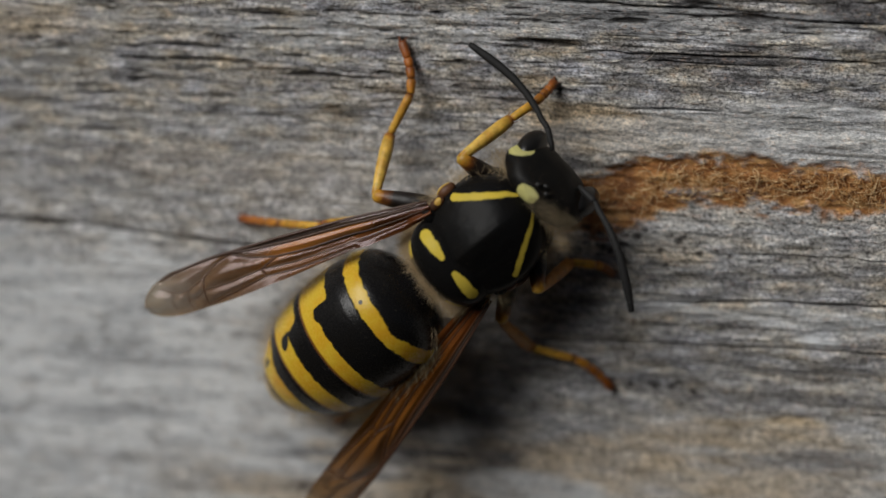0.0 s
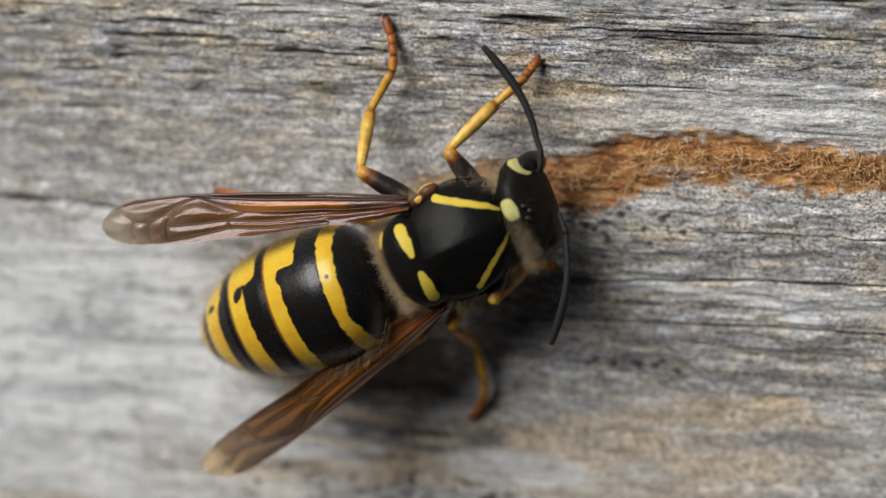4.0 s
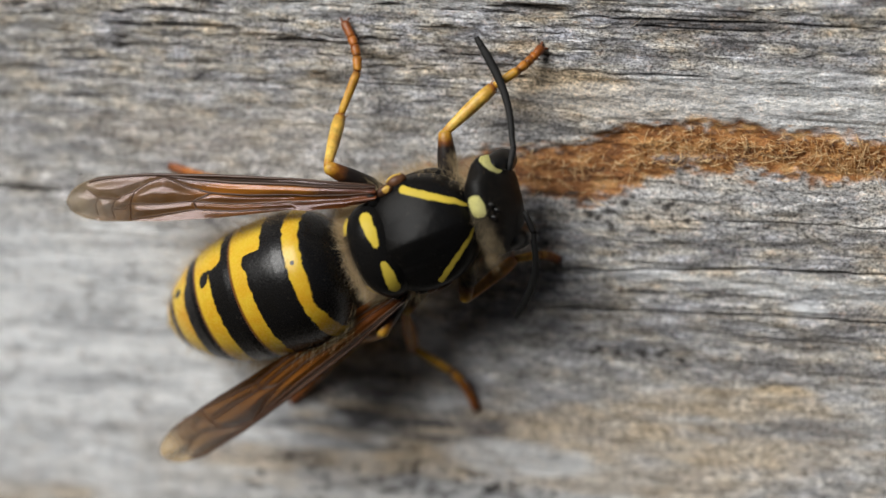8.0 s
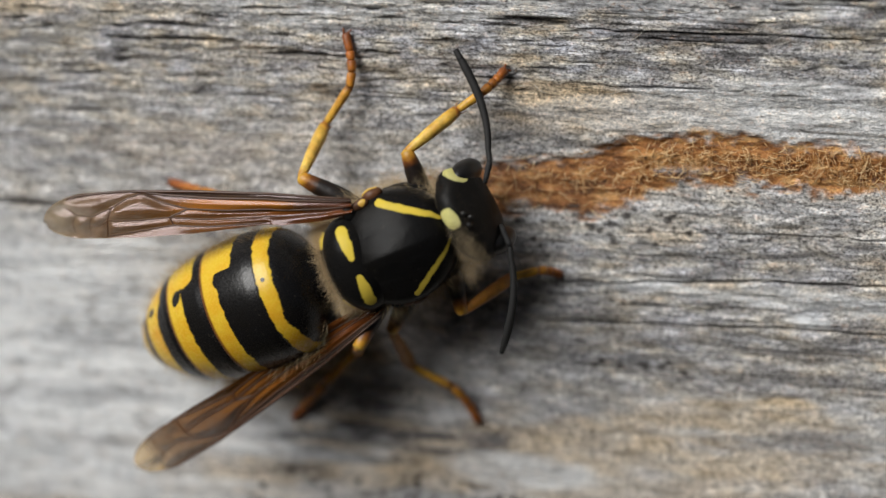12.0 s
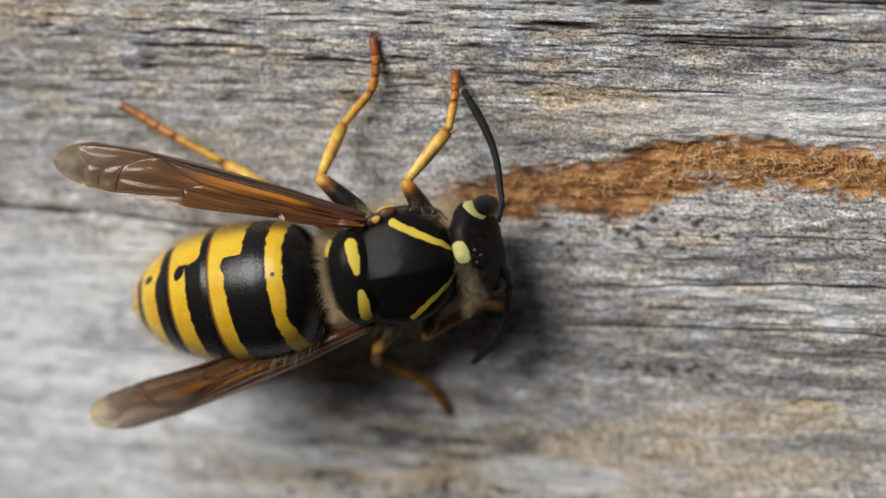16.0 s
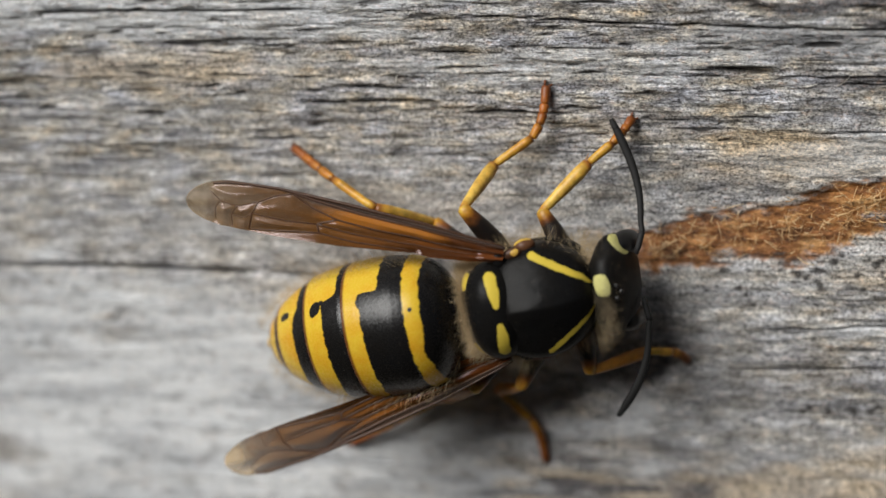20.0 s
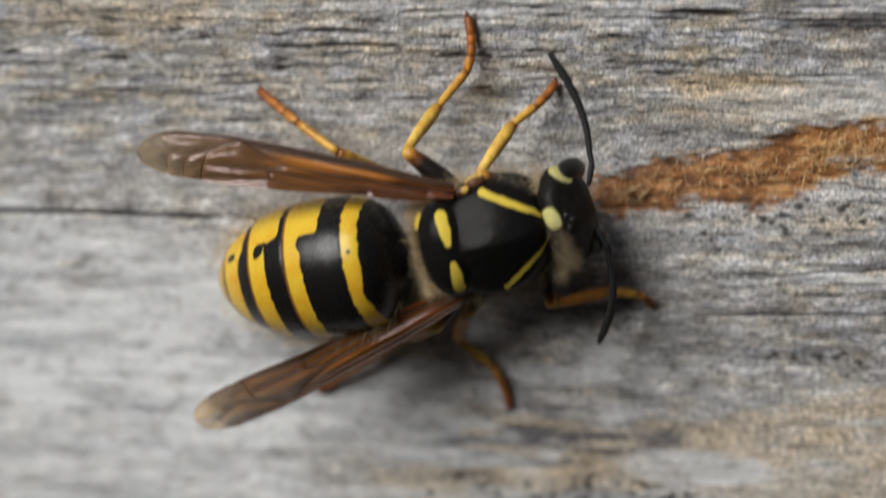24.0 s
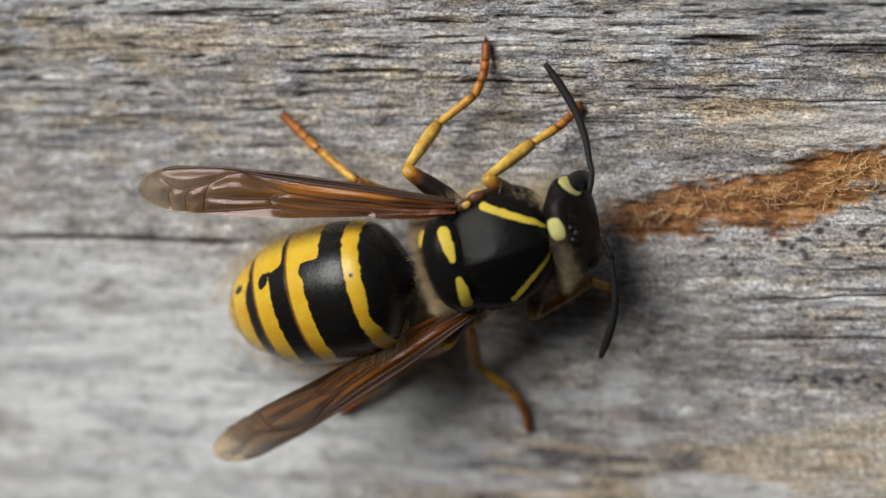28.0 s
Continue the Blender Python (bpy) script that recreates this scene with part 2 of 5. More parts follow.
VEIN = plain("wing_vein", (0.060, 0.025, 0.011), 0.4)
FEMUR = limb("leg_black_to_amber", [(0.0, (0.006, 0.005, 0.005)), (0.70, (0.012, 0.007, 0.005)), (0.82, (0.17, 0.055, 0.008)), (0.92, (0.50, 0.24, 0.02)), (1.0, (0.58, 0.36, 0.05))])
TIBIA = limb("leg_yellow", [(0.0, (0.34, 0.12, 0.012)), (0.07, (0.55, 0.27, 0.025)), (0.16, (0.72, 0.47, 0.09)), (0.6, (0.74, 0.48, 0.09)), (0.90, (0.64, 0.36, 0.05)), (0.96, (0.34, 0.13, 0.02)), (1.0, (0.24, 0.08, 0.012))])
# The yellow shin again, darkened to amber: the right side's shade as colour.
SHADEDSHIN = limb("leg_yellow_shaded", [(0.0, (0.30, 0.10, 0.012)), (0.10, (0.38, 0.155, 0.018)), (0.5, (0.43, 0.19, 0.024)), (0.90, (0.40, 0.165, 0.019)), (1.0, (0.24, 0.08, 0.012))])
TARSUS = limb("leg_orange", [(0.0, (0.40, 0.17, 0.02)), (0.05, (0.62, 0.36, 0.045)), (0.40, (0.60, 0.31, 0.035)), (0.455, (0.24, 0.08, 0.012)), (0.49, (0.54, 0.24, 0.025)), (0.60, (0.50, 0.20, 0.02)), (0.625, (0.22, 0.07, 0.01)), (0.66, (0.46, 0.17, 0.018)), (0.735, (0.26, 0.075, 0.01)), (0.77, (0.42, 0.14, 0.015)), (0.87, (0.34, 0.095, 0.012)), (1.0, (0.16, 0.045, 0.01))])
HAIR = straw("tan_hair", (0.50, 0.36, 0.19), (0.84, 0.68, 0.44), 0.65)
NAPEHAIR = straw("grey_brown_hair", (0.20, 0.15, 0.085), (0.55, 0.44, 0.28), 0.5)
DARKHAIR = straw("dark_hair", (0.02, 0.015, 0.01), (0.16, 0.12, 0.08), 0.7)
STRAW = straw("wood_fibre", (0.46, 0.20, 0.045), (0.84, 0.64, 0.36))
GREYFIBRE = straw("grey_fibre", (0.30, 0.28, 0.25), (0.68, 0.64, 0.56))
# dark surface of the added wall that holds back low sky light
DARKWALL = plain("sky_blocker_dark", (0.045, 0.040, 0.034), 0.8, 0.6, 0.01)
EARTH = plain("bare_earth", (0.10, 0.085, 0.055), 0.9, 0.6, 0.02)


# ---- mesh helpers, in mm ----
def mesh_of(name, verts, faces, mat, smooth=True, **fields):
    me = bpy.data.meshes.new(name)
    me.from_pydata([tuple(c * MM for c in v) for v in verts], [], faces)
    for key, values in fields.items():
        a = me.attributes.new(key, "FLOAT", "POINT")
        a.data.foreach_set("value", np.asarray(values, dtype=np.float32))
    me.materials.append(mat)
    if smooth:
        me.polygons.foreach_set("use_smooth", [True] * len(me.polygons))
    me.update()
    return me


def part(name, me, parent, label=""):
    ob = new(name, me)
    ob.parent = parent
    return tagged(ob, label)


def tube(points, radii, sides=8, flat=1.0, up=(0, 0, 1), caps=True):
    """A tube along points; gives verts, faces and how far along each vertex lies."""
    pts = [Vector(p) for p in points]
    verts, faces, along = [], [], []
    total = sum((b - a).length for a, b in zip(pts, pts[1:])) or 1
    run = 0
    for i, p in enumerate(pts):
        d = (pts[min(i + 1, len(pts) - 1)] - pts[max(i - 1, 0)]).normalized()
        s = d.cross(Vector(up))
        s = s.normalized() if s.length > 1e-6 else Vector((0, 1, 0))
        u = s.cross(d)
        if i:
            run += (p - pts[i - 1]).length
        for k in range(sides):
            a = 2 * math.pi * k / sides
            verts.append(p + radii[i] * (math.cos(a) * s + math.sin(a) * flat * u))
            along.append(run / total)
    for i in range(len(pts) - 1):
        for k in range(sides):
            j = (k + 1) % sides
            faces.append((i * sides + k, i * sides + j, (i + 1) * sides + j, (i + 1) * sides + k))
    if caps:
        faces.append(tuple(range(sides))[::-1])
        faces.append(tuple(range((len(pts) - 1) * sides, len(pts) * sides)))
    return verts, faces, along


def join(pieces):
    verts, faces, along = [], [], []
    for v, f, a in pieces:
        o = len(verts)
        verts += v
        along += a
        faces += [tuple(i + o for i in q) for q in f]
    return verts, faces, along


def blob(centre, semi, nu=48, nv=32, power=2.0, turn=None, lump=0.0):
    """An egg-shaped closed mesh."""
    verts, faces = [], []
    c = Vector(centre)
    e = 2.0 / power

    def bow(x):
        return math.copysign(abs(x) ** e, x)

    for i in range(nv + 1):
        th = math.pi * i / nv
        for k in range(nu):
            ph = 2 * math.pi * k / nu
            v = Vector((semi[0] * bow(math.sin(th)) * bow(math.cos(ph)), semi[1] * bow(math.sin(th)) * bow(math.sin(ph)), semi[2] * bow(math.cos(th))))
            if lump:
                v *= 1 + lump * noise.noise(v * 1.3 + c)
            verts.append(c + (turn @ v if turn else v))
    for i in range(nv):
        for k in range(nu):
            j = (k + 1) % nu
            faces.append((i * nu + k, (i + 1) * nu + k, (i + 1) * nu + j, i * nu + j))
    return verts, faces


def near_line(v, a, b, wide_a, wide_b):
    """1 on the line from a to b, 0.5 at its half width, falling off beside it."""
    a, b = Vector(a), Vector(b)
    d = b - a
    t = max(0, min(1, (v - a).dot(d) / d.length_squared))
    w = wide_a + (wide_b - wide_a) * t
    return 1 - 0.5 * (v - a - d * t).length / w


def hairs(spots, mat, name, parent, thick=0.012, label=""):
    """Thin tapered bristles; spots are (root, tip) pairs."""
    verts, faces = [], []
    for root, tip in spots:
        root, tip = Vector(root), Vector(tip)
        d = tip - root
        s = d.cross(Vector((random.random() - 0.5, random.random() - 0.5, random.random() - 0.5))).normalized()
        u = d.normalized().cross(s)
        mid = root + d * 0.55 + s * d.length * random.uniform(-0.12, 0.12)
        o = len(verts)
        for p, r in ((root, thick), (mid, thick * 0.75)):
            for a in (0, 2.094, 4.189):
                verts.append(p + r * (math.cos(a) * s + math.sin(a) * u))
        verts.append(tip)
        for k in range(3):
            j = (k + 1) % 3
            faces.append((o + k, o + j, o + 3 + j, o + 3 + k))
            faces.append((o + 3 + k, o + 3 + j, o + 6))
    return tagged(part(name, mesh_of(name, verts, faces, mat, False), parent, label), kind="stuff")


def hash_noise(x, y, seed):
    """Smooth value noise on arrays, 0 to 1."""
    xi, yi = np.floor(x).astype(np.int64), np.floor(y).astype(np.int64)
    fx, fy = x - xi, y - yi
    fx, fy = fx * fx * (3 - 2 * fx), fy * fy * (3 - 2 * fy)

    def at(i, j):
        h = (i * 374761393 + j * 668265263 + seed * 974634777) & 0xFFFFFFFF
        h = ((h ^ (h >> 13)) * 1274126177) & 0xFFFFFFFF
        h = ((h ^ (h >> 16)) * 2246822519) & 0xFFFFFFFF
        return ((h ^ (h >> 15)) & 0xFFFFFF) / 0xFFFFFF

    top = at(xi, yi) * (1 - fx) + at(xi + 1, yi) * fx
    low = at(xi, yi + 1) * (1 - fx) + at(xi + 1, yi + 1) * fx
    return top * (1 - fy) + low * fy


def step(lo, hi, x):
    t = np.clip((x - lo) / (hi - lo), 0, 1)
    return t * t * (3 - 2 * t)


# ---- the board ----
CRACKS = [  # x0, z0, x1, z1, half width, depth
    (-40, 1.5, -17.0, 1.45, 0.10, 0.55), (-17.0, 1.45, -8.0, 0.85, 0.08, 0.45), (4.5, -0.5, 24, 0.5, 0.05, 0.30),
    (3.0, -2.4, 24, -1.8, 0.045, 0.25), (7.0, 1.95, 24, 2.5, 0.035, 0.2), (-15.5, 9.3, -9.6, 9.45, 0.07, 0.4),
    (-8.6, 8.9, -4.2, 9.05, 0.07, 0.4), (-3.9, 9.7, -1.8, 9.75, 0.07, 0.45), (4.8, 10.8, 18.5, 10.9, 0.045, 0.3),
    (-27, 13.1, -14.0, 13.4, 0.07, 0.35), (-8, 13.2, 12.0, 12.8, 0.05, 0.3), (-20.5, 11.5, -17.3, 11.4, 0.05, 0.3),
    (-14.2, 10.05, -10.0, 10.0, 0.06, 0.35), (-10.0, 11.6, -6.8, 11.6, 0.055, 0.35), (-34, -13.6, -21.3, -15.9, 0.34, 0.8),
]
CRACKS_LOW = [(-22.3, -15.8, -12.0, -16.6, 0.22, 0.4), (-12.5, -16.6, 24, -17.4, 0.12, 0.3), (6.0, 8.4, 11.6, 8.5, 0.045, 0.25), (-17.5, 7.5, -13.0, 7.8, 0.05, 0.25), (-16, 6.9, -13.3, 6.9, 0.05, 0.25), (2.0, 11.2, 6.0, 10.95, 0.07, 0.35)]

MOULD = [(4.1, 2.9), (3.2, 2.2), (2.2, 2.4), (6.4, 2.1), (7.2, 2.3), (7.9, 2.7), (8.2, 3.0), (8.9, 2.1), (9.7, 2.6), (10.6, 2.1), (7.4, 1.5), (4.2, 1.1), (3.9, 1.4), (9.2, 1.5),
         (6.8, -4.3), (7.1, -4.1), (7.8, -4.1), (7.9, -4.3), (8.8, -4.1), (9.0, -4.2), (9.7, -4.2), (10.0, -4.0), (10.7, -4.4)]


def weathered_board():
    xs = np.concatenate([np.linspace(-700, -60, 20), np.linspace(-58, -33, 30), np.arange(-32.9, 23, 0.14), np.linspace(23.2, 60, 30), np.linspace(70, 700, 20)])
    zs = np.concatenate([np.linspace(-72, -24, 60), np.arange(-19.5, 17.5, 0.055), np.linspace(18, 68, 60)])
    x, z = np.meshgrid(xs, zs)
    zz = z - 0.012 * x + 0.45 * (hash_noise(x / 30, z / 9, 3) - 0.5) + 0.10 * (hash_noise(x / 9, z / 2.5, 4) - 0.5)
    upper = step(4.2, 9.8, z - 0.09 * x + 2.4 * (hash_noise(x / 10, z / 3, 5) - 0.5))
    relief = 0.30 + 0.70 * np.maximum(upper, step(0.0, 9.0, x) * step(-7.0, -2.0, z))
    h = relief * 0.19 * (hash_noise(x / 3.2, zz / 0.60, 11) - 0.5) + relief * 0.15 * (hash_noise(x / 1.8, zz / 0.28, 12) - 0.5)
    h += relief * 0.07 * (hash_noise(x / 0.8, zz / 0.14, 13) - 0.5) + 0.25 * (hash_noise(x / 18, z / 6, 14) - 0.5)
    fissure = np.zeros_like(x)
    for seed, lx, lz, thin, keep, k in ((21, 16.0, 0.42, 0.026, 0.55, 0.5), (22, 9.0, 0.26, 0.030, 0.55, 0.4), (23, 24.0, 0.8, 0.014, 0.50, 0.8)):
        near = np.abs(hash_noise(x / lx, zz / lz, seed) - 0.5)
        some = step(keep, keep + 0.2, hash_noise(x / 2.5, zz / 0.9, seed + 40))
        fissure = np.maximum(fissure, k * some * step(thin * 1.6, thin * 0.4, near))
    for seed, lx, lz, lo in ((25, 1.1, 0.13, 0.82), (26, 2.4, 0.15, 0.82), (27, 4.0, 0.14, 0.85)):
        fissure = np.maximum(fissure, 0.95 * step(lo, lo + 0.10, hash_noise(x / lx, zz / lz, seed)))
    fissure *= (0.15 + 0.80 * upper) * (0.35 + 0.65 * step(0.22, 0.55, hash_noise(x / 0.45, z / 0.09, 28)))
    right = step(2.0, 9.0, x) * step(-6.5, -3.0, z) * step(3.4, 1.0, z)
    fissure = np.maximum(fissure, right * 0.5 * step(0.80, 0.93, hash_noise(x / 4.5, zz / 0.15, 24)))
    wob = 0.14 * (hash_noise(x / 4.5, x * 0, 31) - 0.5) + 0.07 * (hash_noise(x / 0.9, x * 0, 32) - 0.5)
    gap = np.zeros_like(x)
    for x0, z0, x1, z1, w, deep in CRACKS + CRACKS_LOW:
        t = np.clip((x - x0) / (x1 - x0), 0, 1)
        inside = step(x0, x0 + 1.5, x) * step(x1, x1 - 1.5, x)
        width = w * (0.45 + 1.1 * hash_noise(x / 1.7, x * 0 + z0, 33))
        c = np.exp(-((z - z0 - (z1 - z0) * t - wob) / width) ** 2) * inside
        gap = np.maximum(gap, c * min(1, deep * 2.2))
        h -= c * deep * 0.8
    h -= 0.14 * fissure
    # the strip that was gnawed to raw wood
    top = np.interp(x, (-3, 0, 2, 5.2, 6.4, 8.0, 12.4, 14.7, 24), (3.6, 3.9, 4.6, 5.0, 5.5, 6.3, 6.4, 6.2, 6.3))
    low = np.interp(x, (-3, 0, 2, 3.5, 5.9, 8.2, 8.9, 10, 12.5, 14.8, 24), (2.8, 2.1, 2.4, 2.9, 2.6, 3.3, 4.0, 4.4, 4.6, 4.45, 4.5))
    rag = 0.7 * (hash_noise(x / 0.35, z / 0.2, 41) - 0.5) + 0.5 * (hash_noise(x / 1.2, z / 0.5, 42) - 0.5)
    raw = step(-0.45, 0.35, np.minimum(top - z, z - low) + rag) * step(-3.0, 0.5, x + 2 * rag)
    raw *= 1 - 0.8 * np.exp(-(((x - 8.6) / 3.6) ** 2 + ((z - 4.75 - 0.05 * (x - 8)) / 0.22) ** 2)) * step(0.35, 0.6, hash_noise(x / 1.2, z / 0.2, 43))
    h -= raw * (0.08 + 0.10 * hash_noise(x / 0.8, z / 0.3, 44))
    # rises to the right, away from the duller wood and painted head shadow
    fresh_and_lit = step(2.0, 11.0, x + 2.5 * (hash_noise(x / 2.5, z / 0.7, 45) - 0.5) + 1.5 * (z - 4.4))
    # small black mould dots: the plain ones, then fine scattered ones
    dots = np.zeros_like(x)
    rng = random.Random(5)
    spots = [(px, pz, rng.uniform(0.11, 0.19)) for px, pz in MOULD]
    for cx, cz, sx, sz, count in ((7.0, 2.1, 2.6, 0.6, 34), (13, 2.6, 3.5, 0.7, 18), (8.9, -4.2, 1.5, 0.25, 6), (0.4, -11.7, 4.0, 0.55, 70)):
        spots += [(rng.gauss(cx, sx), rng.gauss(cz, sz), rng.uniform(0.05, 0.11) if cz > -10 else rng.uniform(0.09, 0.19)) for _ in range(count)]
    for px, pz, r in spots:
        near = (np.abs(x - px) < 0.6) & (np.abs(z - pz) < 0.6)
        d = np.hypot((x[near] - px) / 1.15, z[near] - pz)
        dots[near] = np.maximum(dots[near], step(r * 1.25, r * 0.6, d))
    crack = np.clip(np.maximum(np.maximum(gap, fissure * 0.9), dots * 0.92), 0, 1) * (1 - 0.6 * raw)

    def patch(cx, cz, rx, rz, seed, edge=0.35):
        d = np.hypot((x - cx) / rx, (z - cz) / rz) + 0.9 * (hash_noise(x / 3.0, z / 0.9, seed) - 0.5) + 0.4 * (hash_noise(x / 0.9, z / 0.3, seed + 1) - 0.5)
        return step(1 + edge, 1 - edge, d)

    tan = np.maximum.reduce([patch(12.5, -6.4, 5.5, 1.0, 51), patch(8.5, -8.4, 9, 1.3, 53), patch(-3, -9.3, 8, 1.9, 55) * 1.25, patch(-8.5, -11.4, 4, 1.1, 56) * 0.9, patch(15.2, -5.8, 1.9, 0.6, 57) * 1.5, patch(8, 7.2, 4.5, 0.9, 59),
        patch(-21, 10.6, 6, 0.9, 61) * 0.95, patch(4, -13.4, 12, 0.8, 63) * 0.8, patch(9, -10.5, 6, 1.2, 65) * 0.7, patch(9.5, 2.0, 1.2, 0.5, 67) * 0.6, patch(-12, 4.8, 5, 0.9, 69) * 0.35, patch(-4, 8.6, 7, 0.7, 71) * 0.3, patch(5.8, 7.5, 3.4, 1.2, 73) * 1.5, patch(-24, -14.2, 9, 0.9, 75), patch(-10, -15.4, 8, 0.7, 78) * 0.8]) * 0.56 * (0.45 + 0.85 * hash_noise(x / 2.4, z / 0.45, 121))
    pale = np.maximum.reduce([patch(-20, -5.5, 16, 6.0, 81) * 0.95, patch(-23, -11, 9, 3.5, 79) * 0.7, patch(2, -12.6, 14, 1.6, 77) * 0.5, patch(3.1, -9.9, 3.2, 0.75, 83) * 0.82, patch(15.7, -1.6, 1.2, 0.35, 85) * 0.9, patch(-24, 0.4, 8, 0.8, 87) * 0.5, patch(-24, 8.5, 12, 3.5, 88) * 0.12, patch(14, -0.6, 7, 0.5, 89) * 0.5,
        patch(-14, -9.5, 7, 1.0, 91) * 0.5, patch(14.5, 7.6, 6, 1.1, 93) * 0.5, patch(8, 7.3, 4, 0.8, 94) * 0.3, patch(-22, 13.8, 14, 1.6, 95) * 0.75, patch(-6, 11.0, 6, 0.8, 99) * 0.45, patch(8, 12.2, 8, 0.9, 100) * 0.4, patch(2.5, -9.5, 2.2, 0.5, 97) * 0.5])
    grey = np.maximum.reduce([patch(13, -3.2, 9, 1.9, 101) * 0.55, patch(-16, 4.3, 6, 0.8, 103) * 0.5, patch(15.5, -7.4, 4, 0.7, 105) * 0.6, patch(0.5, -11.7, 4.5, 0.8, 107) * 0.55, patch(3, 6, 5, 1.0, 109) * 0.45, patch(12, 1.2, 8, 0.7, 111) * 0.3,
        patch(13, 12.8, 9, 2.8, 113) * 1.0, patch(-15, 6.6, 10, 2.4, 114) * 0.10, patch(-4.0, -8.8, 7, 2.0, 123) * 1.0, patch(0, -7.0, 5, 1.0, 125) * 0.4, patch(2, 9, 3, 0.8, 115) * 0.5, patch(-6, -6.5, 5, 0.9, 117) * 0.3]) * step(0.25, 0.7, hash_noise(x / 2.0, zz / 0.35, 119))
    ny, nx = x.shape
    edge = np.minimum(step(-72, -69, z), step(68, 65, z))
    y = -(h + 0.0) + (1 - edge) * 2.5
    front = np.stack([x.ravel(), y.ravel(), z.ravel()], 1)
    idx = np.arange(ny * nx).reshape(ny, nx)
    quads = np.stack([idx[:-1, :-1], idx[:-1, 1:], idx[1:, 1:], idx[1:, :-1]], -1).reshape(-1, 4)
    # back and sides
    rim = np.concatenate([idx[0, :], idx[1:, -1], idx[-1, -2::-1], idx[-2:0:-1, 0]])
    back = front[rim].copy()
    back[:, 1] = 28
    o = len(front)
    k = np.arange(len(rim))
    j = np.roll(k, -1)
    sides = np.stack([rim[j], rim[k], o + k, o + j], 1)
    verts = np.concatenate([front, back]) * MM
    me = bpy.data.meshes.new("board")
    me.vertices.add(len(verts))
    me.vertices.foreach_set("co", verts.astype(np.float32).ravel())
    faces = np.concatenate([quads, sides])
    n = len(faces)
    me.loops.add(n * 4 + len(rim))
    me.polygons.add(n + 1)
    me.loops.foreach_set("vertex_index", np.concatenate([faces.ravel(), (o + k)]).astype(np.int32))
    me.polygons.foreach_set("loop_start", np.arange(0, (n + 1) * 4, 4).astype(np.int32))
    me.polygons.foreach_set("use_smooth", np.concatenate([np.ones(len(quads)), np.zeros(len(sides) + 1)]).astype(bool))
    me.update(calc_edges=True)
    pad = np.zeros(len(rim))
    for key, field in (("crack", crack), ("raw", raw), ("tan", tan), ("pale", pale), ("fresh_and_lit", fresh_and_lit), ("grey", grey), ("upper", np.clip(upper + 0.5 * right, 0, 1) * (1 - raw))):
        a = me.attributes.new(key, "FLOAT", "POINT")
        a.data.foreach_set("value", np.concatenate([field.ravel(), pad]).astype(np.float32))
    me.materials.append(WOOD)
    me.validate()
    return tagged(new("board", me), "weathered grey wooden board with cracks and a gnawed orange strip", "board", kind="structure")


weathered_board()


def plain_board(z0, z1):
    verts, faces = [], []
    for xx in (-700, 700):
        for y, z in ((3, z0), (0, z0 + 3), (0, z1 - 3), (3, z1), (28, z1), (28, z0)):
            verts.append((xx, y, z))
    faces = [tuple(range(6)), tuple(range(11, 5, -1))] + [(k, k + 6, (k + 1) % 6 + 6, (k + 1) % 6) for k in range(6)]
    return tagged(new("board", mesh_of("plain_board", verts, faces, BOARD, False)), "plain weathered grey board of the same wall", "board", kind="structure")


for k in range(4):
    plain_board(-220 - 146 * k, -76 - 146 * k)
    if k < 2:
        plain_board(72 + 146 * k, 214 + 146 * k)

ground = new("ground", mesh_of("ground", [(-2e6, -2e6, -660), (2e6, -2e6, -660), (2e6, 2e6, -660), (-2e6, 2e6, -660)], [(0, 1, 2, 3)], EARTH))
tagged(ground, "bare dark earth below the board wall", "ground", kind="structure")


# Out of view: added to cut off the low sky and deepen shadows.
wall = new("sky_blocker_south", mesh_of("sky_blocker_south", [(x, y, z) for y in (-900, -960) for x, z in ((-4000, -660), (4000, -660), (4000, 420), (-4000, 420))], [(3, 2, 1, 0), (4, 5, 6, 7), (0, 1, 5, 4), (2, 3, 7, 6), (1, 2, 6, 5), (3, 0, 4, 7)], DARKWALL, False))
tagged(wall, "unseen dark wall added to block low sky light", "wall", kind="structure")


def fibres(name, spots, mat, label):
    """Loose curled fibres; spots are (x, z, length, angle, lift)."""
    pieces = []
    for px, pz, long, ang, lift in spots:
        c, s = math.cos(ang), math.sin(ang)
        bow = random.gauss(0, 0.08) * long
        pts = []
        for k in range(5):
            t = k / 4
            b = bow * 4 * t * (1 - t)
            pts.append((px + long * (t - 0.5) * c - b * s, -(-0.12 + lift * math.sin(math.pi * (0.15 + 0.75 * t))), pz + long * (t - 0.5) * s + b * c))
        r = random.uniform(0.008, 0.019)
        pieces.append(tube(pts, [r * 0.7, r, r, r * 0.9, r * 0.3], 4))
    v, f, a = join(pieces)
    return tagged(new(name, mesh_of(name, v, f, mat)), label, "wood fibres", kind="stuff")


fr = random.Random(8)
random.seed(8)
spots = []
for _ in range(1300):
    px = fr.uniform(0, 23) if fr.random() < 0.45 else fr.uniform(8, 23)
    mid, half = np.interp(px, (0, 7, 9.5, 23), (3.3, 4.3, 5.35, 5.4)), np.interp(px, (0, 7, 9.5), (1.0, 1.2, 0.85))
    pz = mid + fr.gauss(0, 0.5) * half
    ang = fr.gauss(0.05, 0.45) if fr.random() < 0.5 else fr.gauss(1.6, 0.45)
    spots.append((px, pz, fr.uniform(0.18, 0.5) if fr.random() < 0.75 else fr.uniform(0.5, 1.1), ang, fr.uniform(0.02, 0.38)))
